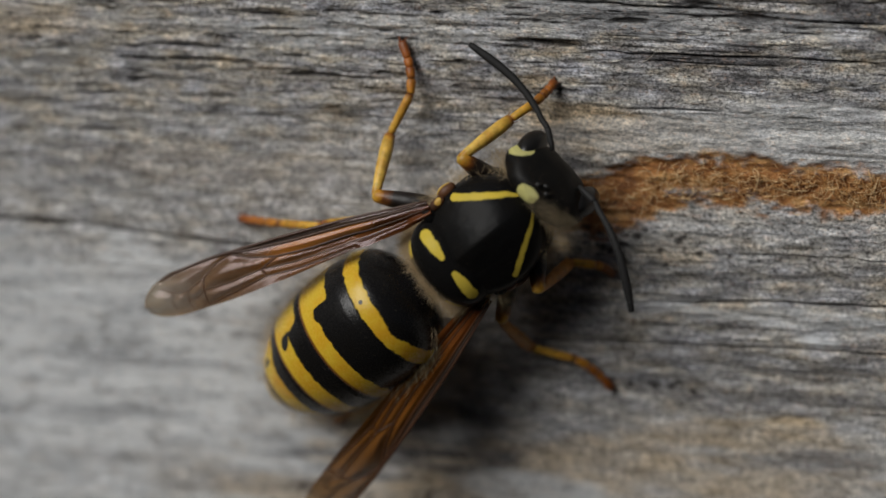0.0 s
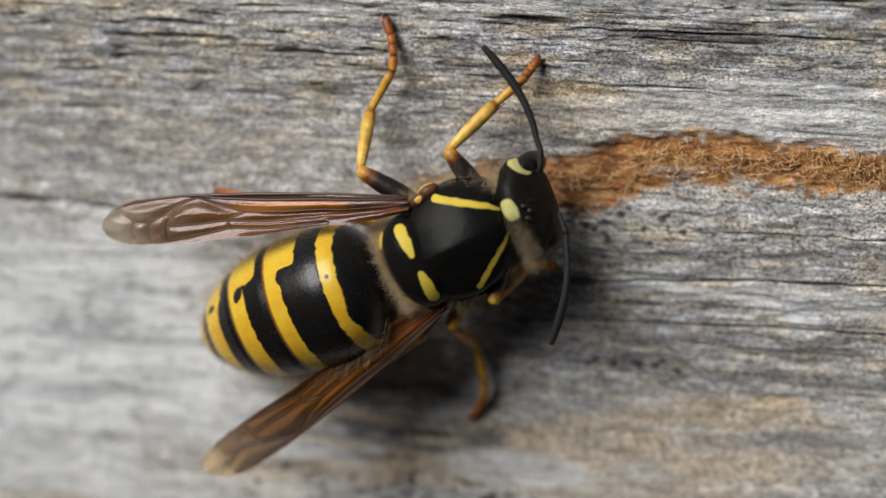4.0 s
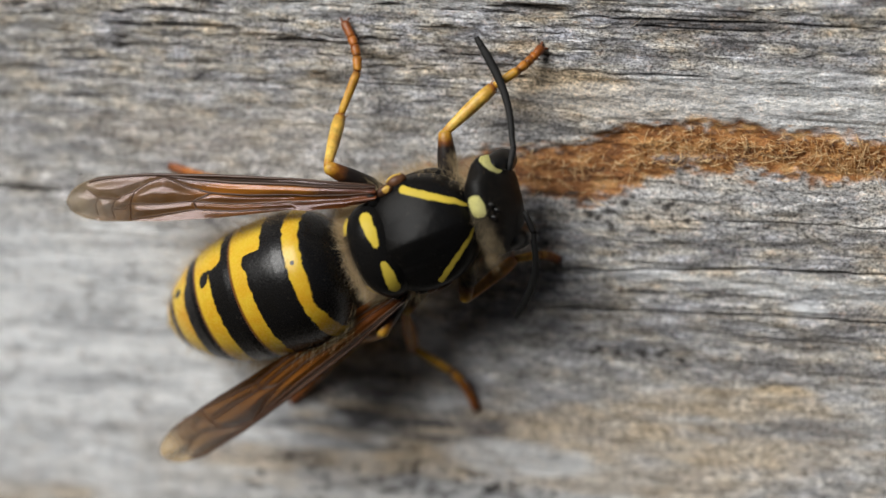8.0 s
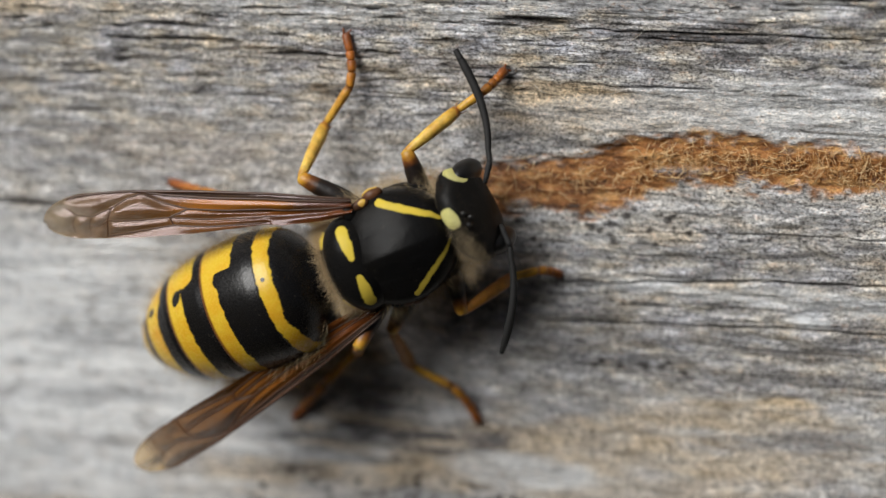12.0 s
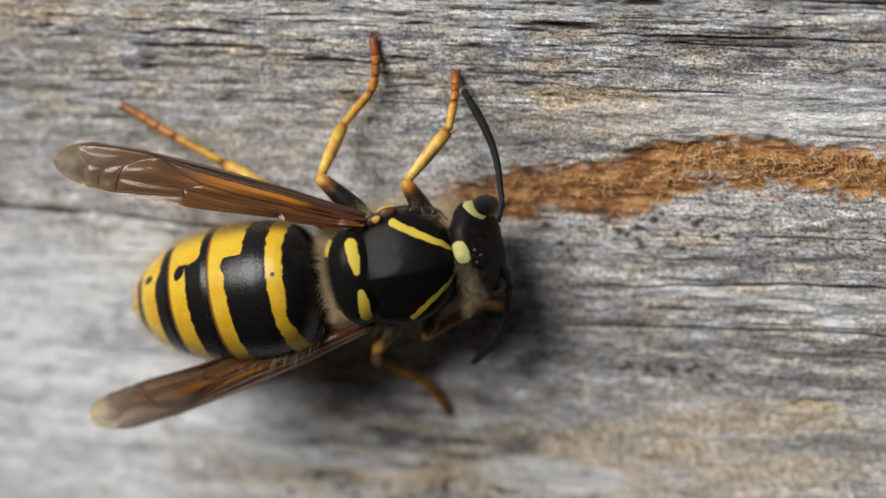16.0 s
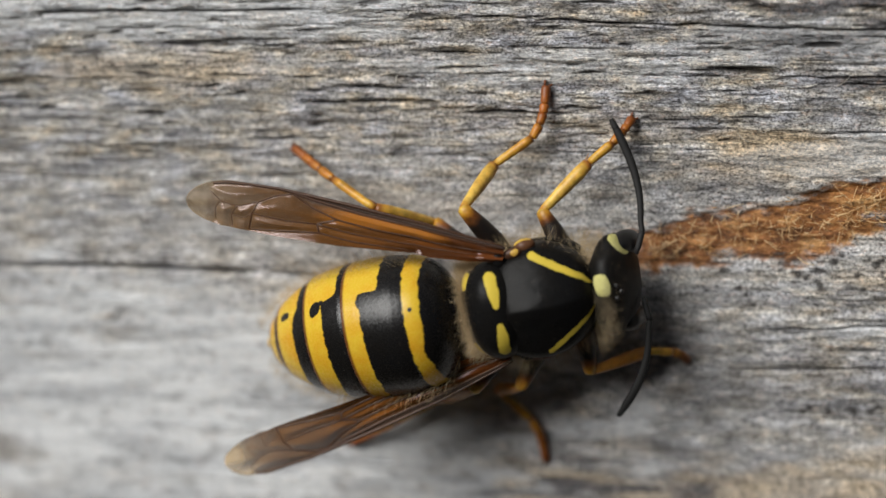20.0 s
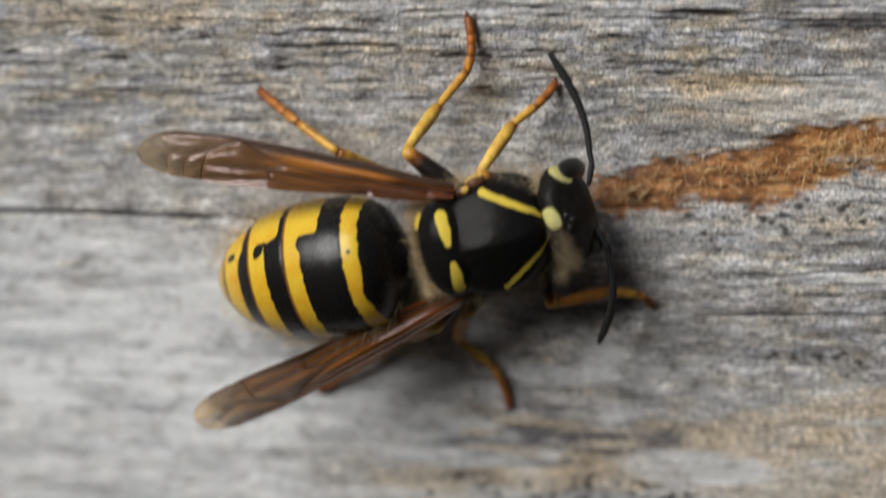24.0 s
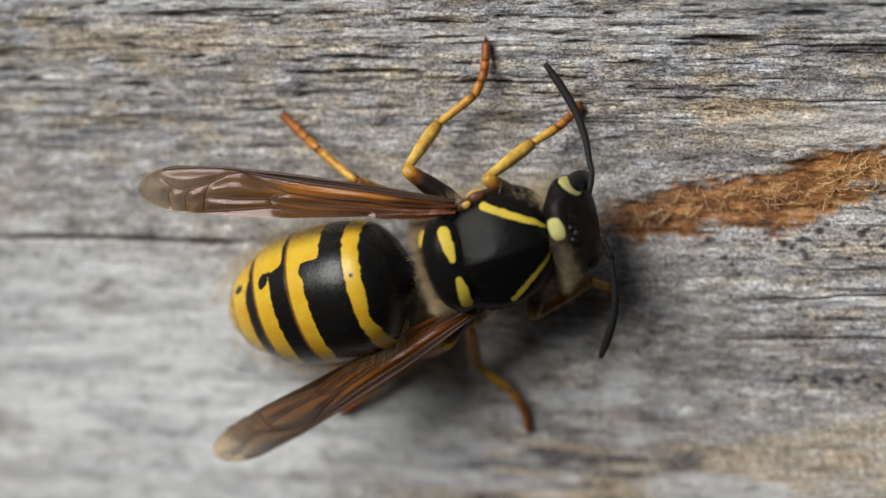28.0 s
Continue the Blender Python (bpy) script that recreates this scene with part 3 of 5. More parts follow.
fibres("wood_fibres", spots, STRAW, "pale straw and orange wood fibres frayed from the gnawed strip")
spots = []
for _ in range(420):
    px = fr.uniform(-30, 22)
    spots.append((px, fr.choice((fr.uniform(7, 16), fr.uniform(7, 16), fr.uniform(-5, 3))), fr.uniform(0.25, 0.9), fr.gauss(0, 0.3) if fr.random() < 0.7 else fr.uniform(0, 3), fr.uniform(0.03, 0.2)))
fibres("grey_splinters", spots, GREYFIBRE, "fine grey splinters standing off the weathered board")

# ---- the wasp: x forward, y to its left, z up from its back; mm from the middle of the thorax ----
HEIGHT = 4.3
wasp = tagged(new("wasp"), "black and yellow wasp with amber wings gnawing the board", "wasp")


def flat_line(p, a, b, wide_a, wide_b):
    """As near_line, but seen from above, with both sides alike."""
    return near_line(Vector((p.x, abs(p.y), 0)), (*a, 0), (*b, 0), wide_a, wide_b)


def scutum_parts():
    v, f = blob((0, 0, -0.3), (2.60, 2.42, 2.42), 200, 130, 2.05)
    # the back is flatter than a ball and keeps a keel along its middle
    for p in v:
        u = max(0.0, (p.z + 0.3) / 2.42)
        out = 0.13 * math.sin(math.pi * u) * (0.4 + 0.6 * u) * min(1, 1.5 * u)
        p.x, p.y = p.x * (1 + out * (1 if p.x < 0 else 0.5)), p.y * (1 + out * (0.95 - 0.1 * step(0.0, 2.2, p.x)))
        p.z -= 0.10 * u ** 4 + 0.36 * (math.sqrt(p.y * p.y + 0.0016) - 0.04) * u * u
        # the furrow in front of the scutellum, and two faint lines beside the keel
        p.z -= 0.05 * u * math.exp(-((p.x + 1.18) / 0.10) ** 2) + 0.016 * u * math.exp(-((abs(p.y) - 1.05 - 0.08 * p.x) / 0.06) ** 2) * step(1.4, -0.6, p.x)
        # slight dents that break up the gloss, drawn out along the body
        p.z += u * (0.020 * noise.noise(Vector((p.x * 1.1, p.y * 2.4, 3.7))) + 0.007 * noise.noise(Vector((p.x * 3.2, p.y * 5.5, 8.1))))
    yel = [max(flat_line(p, (0.26, 2.06), (1.45, 1.30), 0.155, 0.14), flat_line(p, (1.45, 1.30), (2.12, 0.84), 0.14, 0.10), flat_line(p, (2.12, 0.84), (2.52, 0.36), 0.09, 0.03)) - (0.14 if p.y < 0 else 0) if p.z > -0.1 else 0 for p in v]
    part("thorax", mesh_of("thorax", v, f, MATT, yellow=yel), wasp, "domed black thorax with two yellow shoulder lines")
    v, f = blob((-1.72, 0, 0.36), (1.30, 2.08, 1.60), 110, 64, 2.15)
    yel = [max(flat_line(p, (-1.56, 1.54), (-1.48, 1.05), 0.25, 0.25), flat_line(p, (-1.48, 1.05), (-1.45, 0.44), 0.25, 0.14)) if p.z > 0.4 and p.x > -2.1 else 0 for p in v]
    part("scutellum", mesh_of("scutellum", v, f, MATT, yellow=yel), wasp, "black plate with two yellow spots")
    v, f = blob((-2.48, 0, 0.16), (0.82, 1.82, 1.18), 64, 40)
    yel = [flat_line(p, (-2.66, 1.62), (-2.82, 1.22), 0.17, 0.10) if p.z > 0.2 else 0 for p in v]
    part("metanotum", mesh_of("metanotum", v, f, MATT, yellow=yel), wasp)
    v, f = blob((-2.1, 0, -0.7), (1.15, 1.95, 1.6), 56, 36)
    part("propodeum", mesh_of("propodeum", v, f, MATT, yellow=[0] * len(v)), wasp)
    for s in (1, -1):
        v, f = blob((0.3, s * 1.15, -1.2), (2.0, 1.25, 1.3), 40, 28)
        part("side_plate", mesh_of("side_plate", v, f, MATT, yellow=[near_line(p, (0.3, s * 2.3, -0.2), (0.8, s * 2.3, -0.4), 0.25, 0.25) for p in v]), wasp)
        v, f = blob((-0.05, s * 2.40, 0.30 if s > 0 else -0.5), (0.46, 0.30, 0.30), 36, 24, lump=0.55)
        part("shoulder_lobe", mesh_of("shoulder_lobe", v, f, AMBER, yellow=[near_line(p, (-0.35, s * 2.7, 0.40), (0.2, s * 2.7, 0.35), 0.20, 0.13) for p in v]), wasp, "yellow lobe below the wing base")
        v, f = blob((-0.58, s * 2.24, 0.78 if s > 0 else -0.1), (0.36, 0.24, 0.20), 36, 24, lump=0.6)
        part("tegula", mesh_of("tegula", v, f, AMBER, yellow=[near_line(p, (-0.40, s * 2.3, 1.0), (-0.3, s * 2.4, 0.95), 0.16, 0.12) for p in v]), wasp, "amber and yellow wing-base scale")
        v, f = blob((-1.0, s * 2.12, 0.74 if s > 0 else 0.0), (0.34, 0.34, 0.26), 30, 20, lump=0.7)
        part("wing_hinge", mesh_of("wing_hinge", v, f, MATT, yellow=[0] * len(v)), wasp, "knobbly black wing hinge")


scutum_parts()

# head
head = part("head", bpy.data.meshes.new("head"), wasp)
HEADPIVOT = Vector((2.6, 0, -0.4))


def head_parts():
    tip = Matrix.Rotation(radians(-14), 3, "Y")
    v, f = blob((3.22, 0, -0.86), (0.98, 2.12, 1.80), 120, 80, 2.1, tip, 0.05)
    yel = []
    for p in v:
        mark = flat_line(p, (3.26, 2.06), (3.84, 1.44), 0.15, 0.11) if p.z > -1.1 and p.y > 0 else 0
        nape = 0.5 + (1 - (abs(p.x - 2.84 + 0.15 * (p.y - 0.3)) / 0.34) ** 2.6 - (abs(p.y - 0.30) / 0.48) ** 2.6) * 0.4 if p.z > 0 else 0
        yel.append(max(0, min(1, max(mark, nape))))
    me = mesh_of("head", [p - HEADPIVOT for p in v], f, HEADM, yellow=yel)
    head.data = me
    tagged(head, "black head with yellow marks behind the eyes")
    for s in (1, -1):
        v, f = blob((3.74, s * 1.60, -1.40), (0.58, 0.55, 1.15), 36, 28, 2.0, tip)
        part("compound_eye", mesh_of("compound_eye", [p - HEADPIVOT for p in v], f, EYE), head, "glossy black compound eye")
        v, f, a = tube([(3.70, s * 0.75, -2.0), (3.75, s * 0.8, -2.6), (3.65, s * 0.5, -3.2), (3.45, s * 0.12, -3.7)], [0.34, 0.36, 0.26, 0.10], 10, 0.7, (1, 0, 0))
        part("mandible", mesh_of("mandible", [p - HEADPIVOT for p in v], f, BROWN), head, "brown jaw biting the wood")
    for x, y in ((3.62, 0), (3.44, 0.26), (3.44, -0.26)):
        v, f = blob((x, y, 0.90 - (x - 3.44) * 0.3), (0.11, 0.11, 0.08), 14, 10)
        part("ocellus", mesh_of("ocellus", [p - HEADPIVOT for p in v], f, EYE), head)


head_parts()

# gaster, in plates that overlap to the rear; its own origin is the waist
WAIST = Vector((-2.7, 0, -0.2))
PROFILE_S = (0.0, 0.45, 0.85, 1.25, 1.75, 2.4, 3.3, 4.2, 5.3, 6.4, 7.4, 8.3, 9.1, 9.8, 10.3, 10.6)
PROFILE_R = (0.35, 0.75, 1.55, 2.22, 2.64, 2.84, 2.95, 2.98, 2.94, 2.80, 2.54, 2.18, 1.72, 1.18, 0.60, 0.02)


def girth(s):
    return float(np.interp(s, PROFILE_S, PROFILE_R))


def smooth_girth(s):
    return sum(girth(s + d) for d in (-0.25, -0.12, 0, 0.12, 0.25)) / 5


def band(s, deg):
    """How yellow the shell is at s mm from the waist and deg degrees from the back's middle line (left positive); 0.5 is the border."""
    a = abs(deg + 18)
    wave = 0.035 * noise.noise(Vector((deg * 0.09, s * 0.7, 3.0))) + 0.03 * noise.noise(Vector((deg * 0.3, s, 7.0)))

    def between(lo, hi):
        return 0.5 + min(s - lo, hi - s) * 1.6

    best = between(1.72 + 0.17 * max(0, 1 - a / 22) + wave, 2.40 + wave * 0.4)
    dot = 0.5 + (0.085 - math.hypot(s - 2.10, (deg - 22) * 0.045)) * 4
    best = min(best, 1 - dot)
    front = 4.30 + wave + (0.16 * math.sin(math.pi * (a - 45) / 15) if 45 < a < 60 else 0) if a < 60 else 3.46 + wave + 0.10 * noise.noise(Vector((a * 0.25, 2, 5)))
    front = front + (0.55 if a > 123 else 0)
    best = max(best, between(front, 5.12))
    third = between(6.32 - 0.72 * min(1, max(0, (a - 58) / 6)) + wave, 7.28)
    spot = 0.5 + max(0.24 - math.hypot((s - 6.66) * 0.85, (a - 54 + 7 * (s - 6.66)) * 0.036), 0.06 - math.hypot((s - 6.36) * 0.5, (a - 59) * 0.036)) * 2.8
    best = max(best, min(third, 1 - spot))
    fourth = between(8.20 - 0.35 * min(1, max(0, (a - 48) / 18)) + wave, 9.22)
    spot = 0.5 + (0.17 - math.hypot((s - 8.66) * 0.62, (a - 60) * 0.030)) * 2.6
    best = max(best, min(fourth, 1 - spot), between(9.62 + wave, 10.05), between(10.25, 11))
    return max(0, min(1, best))


gaster = part("gaster", bpy.data.meshes.new("gaster"), wasp)


def gaster_parts():
    plates = []
    cuts = [(0.0, 2.46), (2.34, 5.18), (5.06, 7.34), (7.22, 9.28), (9.16, 10.1), (9.98, 10.6)]
    for i, (a, b) in enumerate(cuts):
        rows = max(14, int((b - a) / 0.045))
        nu = 200 if i < 4 else 120
        verts, faces, yel = [], [], []
        for k in range(rows + 1):
            t = k / rows
            s = a + (b - a) * t
            r = smooth_girth(s) * (1.0 - (0.028 * (1 - min(1, t * 5)) if i else 0)) + (0.015 if i < 5 else 0)
            drop = 0.05 * s + 0.010 * s * s
            for j in range(nu):
                ang = 2 * math.pi * j / nu
                deg = math.degrees(math.atan2(math.sin(ang), math.cos(ang)))
                verts.append(Vector((-s, r * math.sin(ang) * 1.0, r * math.cos(ang) * 0.97 - drop + 0.20)))
                yel.append(band(s, deg))
        # the rear lip turns in
        for j in range(nu):
            p = verts[rows * nu + j]
            c = Vector((p.x, 0, -0.05 * b - 0.010 * b * b + 0.20))
            verts.append(c + (p - c) * 0.95 + Vector((0.03, 0, 0)))
            yel.append(yel[rows * nu + j])
        for k in range(rows + 1):
            for j in range(nu):
                m = (j + 1) % nu
                faces.append((k * nu + j, k * nu + m, (k + 1) * nu + m, (k + 1) * nu + j))
        rim = [max(0.0, min(1.0, ((-p.x) - (b - 0.17)) / 0.08)) if 0 < i < 5 else 0.0 for p in verts]
        me = mesh_of("tergite", verts, faces, SHELL, yellow=yel, rim=rim)
        if i == 0:
            gaster.data = me
            tagged(gaster, "banded black and yellow abdomen")
        else:
            plates.append(part("tergite", me, gaster))
    v, f, a = tube([(0.55, 0, -0.1), (0.2, 0, 0.0), (-0.3, 0, 0.2)], [0.42, 0.36, 0.5], 14)
    part("waist", mesh_of("waist", v, f, MATT, yellow=[0] * len(v)), gaster)
    return plates


plates = gaster_parts()

# wings
WINGBASE = {1: Vector((-0.80, 2.42, 0.90)), -1: Vector((-1.60, -2.15, 0.05))}
WINGLENGTH = 13.6


def wing_edges(t):
    """Front and rear border of the folded wing, mm, at t along it."""
    front = float(np.interp(t, (0, 0.1, 0.25, 0.5, 0.72, 0.88, 1), (0.24, 0.42, 0.68, 0.98, 1.20, 1.16, 0.92)))
    rear = -float(np.interp(t, (0, 0.1, 0.22, 0.27, 0.5, 0.70, 0.88, 1), (0.42, 0.62, 0.70, 0.62, 0.80, 0.84, 0.76, 0.62)))
    end = max(0, (t - 0.86) / 0.14)
    close = math.sqrt(max(0, 1 - end ** 2.7))
    mid = 0.5 * (front + rear) - 0.12 * end
    return mid + (front - mid) * close, mid + (rear - mid) * close


# the veins as (along, across) from base to tip and from the front border to the rear one, with their radius
VEINS = [
    ([(0.0, 0.03), (0.25, 0.02), (0.5, 0.02), (0.66, 0.03), (0.80, 0.03), (0.92, 0.06)], 0.075), ([(0.0, 0.20), (0.2, 0.20), (0.45, 0.17), (0.60, 0.10), (0.67, 0.05)], 0.060),
    ([(0.0, 0.50), (0.2, 0.53), (0.4, 0.50), (0.52, 0.42), (0.60, 0.28), (0.67, 0.07)], 0.040), ([(0.08, 0.70), (0.3, 0.75), (0.45, 0.70), (0.58, 0.60)], 0.034),
    ([(0.52, 0.42), (0.58, 0.60), (0.57, 0.76)], 0.034), ([(0.58, 0.60), (0.68, 0.64), (0.785, 0.62)], 0.030), ([(0.27, 0.93), (0.45, 0.88), (0.57, 0.78), (0.68, 0.86), (0.79, 0.96)], 0.032),
    ([(0.67, 0.07), (0.72, 0.18), (0.77, 0.36), (0.785, 0.62), (0.79, 0.96)], 0.036), ([(0.77, 0.36), (0.835, 0.52), (0.89, 0.46), (0.93, 0.22)], 0.026),
    ([(0.835, 0.52), (0.85, 0.72), (0.845, 0.95)], 0.022), ([(0.89, 0.46), (0.905, 0.65), (0.90, 0.88)], 0.020), ([(0.785, 0.62), (0.81, 0.74), (0.85, 0.72)], 0.020),
]


def wing_flat(t, c):
    front, rear = wing_edges(t)
    return WINGLENGTH * t, front + (rear - front) * c


def cell_rise(points):
    """How far the membrane bulges at flat points of the wing: nothing at the veins, most in the middle of a cell."""
    points = np.asarray(points)
    near = np.full(len(points), 9.0)
    for path, r in VEINS:
        flat = [np.array(wing_flat(*p)) for p in path]
        for a, b in zip(flat, flat[1:]):
            d = b - a
            u = np.clip((points - a) @ d / (d @ d), 0, 1)
            near = np.minimum(near, np.hypot(*(points - a - u[:, None] * d).T))
    return 0.13 * (1 - np.exp(-(near / 0.26) ** 2))


def wing_fold(t, c, s):
    fold = 0.060 * math.sin(c * 17 + 2.2 * t) * math.exp(-t * 3.4) + 0.04 * math.sin(c * 9 - 4 * t) * (1 - 0.5 * t) + 0.10 * math.sin(c * 4 + 7 * t)
    return fold * (1.0 if s > 0 else 0.6) + 0.35 * math.sin(t * 2.6)


def wing_point(t, c, s, lift=0.0):
    """c runs from 0 at the front border to 1 at the rear."""
    x, y = wing_flat(t, c)
    return Vector((-x, s * y, wing_fold(t, c, s) + lift))


def wing(s, film, label):
    verts, faces, along, across = [], [], [], []
    nt, nc = 180, 72
    spots = [(i / nt * 0.999, k / nc) for i in range(nt + 1) for k in range(nc + 1)]
    rise = cell_rise([wing_flat(t, c) for t, c in spots])
    for side in (0, 1):
        for (t, c), up in zip(spots, rise):
            verts.append(wing_point(t, c, s, up - 0.012 * side))
            along.append(t)
            across.append(c)
    half = (nt + 1) * (nc + 1)
    for i in range(nt):
        for k in range(nc):
            q = (i * (nc + 1) + k, i * (nc + 1) + k + 1, (i + 1) * (nc + 1) + k + 1, (i + 1) * (nc + 1) + k)
            faces.append(q if s > 0 else q[::-1])
            faces.append(tuple(half + m for m in (q[::-1] if s > 0 else q)))
    w = part("forewing", mesh_of("forewing", verts, faces, film, along=along, across=across), wasp, label)
    for path, r in VEINS:
        pts = []
        for (t0, c0), (t1, c1) in zip(path, path[1:]):
            for k in range(7):
                u = k / 7
                pts.append(wing_point(t0 + (t1 - t0) * u, c0 + (c1 - c0) * u, s, 0.01))
        pts.append(wing_point(*path[-1], s, 0.01))
        v, f, a = tube(pts, [r * (0.5 + 0.5 * min(1, max(0, -pts[k].x / 6))) * (0.8 if k in (0, len(pts) - 1) else 1) * (1 - 0.35 * float(step(0.6, 0.85, -pts[k].x / WINGLENGTH))) for k in range(len(pts))], 6)
        part("vein", mesh_of("vein", v, f, VEIN), w)
    return w


wing_left = wing(1, membrane("wing_membrane", 0.88, 0.42, (1.05, 1.0, 0.9), (0.26, 0.19, 0.11)), "amber folded wing with dark veins and a clear tip")
wing_right = wing(-1, membrane("brown_wing_membrane", 0.1, 0.22, (1.28, 1.15, 0.95), (0.42, 0.34, 0.22)), "brown folded wing with dark veins and a clear tip")


# antennae: the root at the origin, the tip along +x, bowed towards +y
def antenna(long, bow):
    n = 13
    pts = []
    for k in range(n + 1):
        t = k / n
        pts.append(Vector((long * t, bow * math.sin(math.pi * t ** 0.9) + (0.10 if k == 2 else 0), 0.35 * math.sin(math.pi * t))))
    v, f, a = tube([pts[0], pts[0].lerp(pts[2], 0.3), pts[0].lerp(pts[2], 0.8), pts[2]], [0.09, 0.125, 0.14, 0.125], 10)
    root = part("antenna", mesh_of("antenna", v, f, HORN), wasp, "long black curved feeler")
    for k in range(2, n):
        a0, a1 = pts[k], pts[k + 1]
        w, w1 = [float(np.interp(u, (2, 5, 9, 11, 12, 13), (0.12, 0.145, 0.18, 0.18, 0.155, 0.11))) for u in (k, k + 1)]
        v, f, a = tube([a0, a0.lerp(a1, 0.12), a0.lerp(a1, 0.6), a0.lerp(a1, 0.9), a1], [w, w + (w1 - w) * 0.12, (w + w1) * 0.505, w + (w1 - w) * 0.9, w1], 12, caps=k == n - 1)
        part("antenna_segment", mesh_of("antenna_segment", v, f, HORN), root)
    return root


feeler_left, feeler_right = antenna(5.75, 0.5), antenna(5.6, 0.75)

# legs: hip, and the lengths of thigh, shin and foot
LEGS = {
    "front_left": ((1.5, 1.1, -1.6), (2.45, 2.85, 2.65)), "front_right": ((1.5, -1.1, -1.6), (2.75, 2.8, 2.45)),
    "middle_left": ((-0.9, 1.9, -0.8), (3.0, 3.0, 4.0)), "middle_right": ((0.2, -1.4, -1.8), (3.2, 3.2, 4.25)),
    "hind_left": ((-1.9, 1.4, -1.2), (3.5, 3.3, 5.3)), "hind_right": ((-1.1, -1.3, -1.7), (3.5, 3.9, 5.3)),
}


def leg(hip, lengths, label, bend, shin_mat):
    thigh, shin, foot = lengths
    hip = Vector(hip)
    v, f = blob(hip * 0.96 + Vector((0, 0, 0.15)), (0.55, 0.55, 0.7), 20, 14)
    root = part("leg", mesh_of("leg", v, f, MATT, yellow=[0] * len(v)), wasp, label)
    k = thigh / 2.7
    v, f, a = tube([(0, 0, 0), (0.25 * k, 0, 0), (0.9 * k, 0, 0.04), (1.7 * k, 0, 0.05), (thigh - 0.25, 0, 0.02), (thigh, 0, 0), (thigh + 0.12, 0, 0)], [0.20, 0.34, 0.45, 0.41, 0.31, 0.27, 0.12], 14)
    femur = part("femur", mesh_of("femur", v, f, FEMUR, along=a), root, "thigh black, amber at the knee")
    v, f, a = tube([(-0.08, 0, 0), (0.05, 0, 0), (0.3, 0, 0.02), (shin * 0.45, 0, 0.03), (shin * 0.78, 0, 0.01), (shin - 0.1, 0, 0), (shin, 0, 0)], [0.10, 0.17, 0.20, 0.27, 0.29, 0.25, 0.12], 14)
    spur = [tube([(shin - 0.12, 0.15 * d, -0.12), (shin + 0.3, 0.28 * d, -0.25)], [0.04, 0.008], 5) for d in (-1, 1)]
    v, f, a = join([(v, f, a)] + [(q[0], q[1], [0.95] * len(q[0])) for q in spur])
    tibia = part("tibia", mesh_of("tibia", v, f, shin_mat, along=a), root, "yellow shin with two spurs" if shin_mat is TIBIA else "yellow shin with two spurs, its shade put into the colour")
    pieces, at = [], 0.0
    for m, share in enumerate((0.46, 0.16, 0.12, 0.09, 0.17)):
        a0, a1 = at * foot, (at + share) * foot
        sag = [math.sin(math.pi * u / foot) for u in (a0, a1)]
        p0, p1 = Vector((a0, bend * sag[0], 0.22 * sag[0])), Vector((a1, bend * sag[1], 0.22 * sag[1]))
        w = 0.185 if m == 0 else 0.195
        q, g, al = tube([p0, p0.lerp(p1, 0.15), p0.lerp(p1, 0.82), p1], [w * 0.84, w * 0.92, w * 1.08, w * 0.90], 10)
        pieces.append((q, g, [at + share * u for u in al]))
        at += share
    for d in (-1, 1):
        q, g, al = tube([(foot - 0.05, 0.06 * d, 0), (foot + 0.16, 0.16 * d, -0.02), (foot + 0.22, 0.20 * d, -0.12)], [0.06, 0.045, 0.01], 6)
        pieces.append((q, g, [1.0] * len(q)))
    v, f, a = join(pieces)
    tarsus = part("tarsus", mesh_of("tarsus", v, f, TARSUS, along=a), root, "orange jointed foot with two claws")
    return femur, tibia, tarsus


random.seed(4)
# right legs take the shin with shade in its colour
leg_parts = {key: leg(hip, size, key.replace("_", " ") + " leg, black and yellow", {"middle_left": -0.72, "middle_right": 0.55, "front_right": 0.3, "front_left": -0.12}.get(key, 0), TIBIA if "left" in key else SHADEDSHIN) for key, (hip, size) in LEGS.items()}


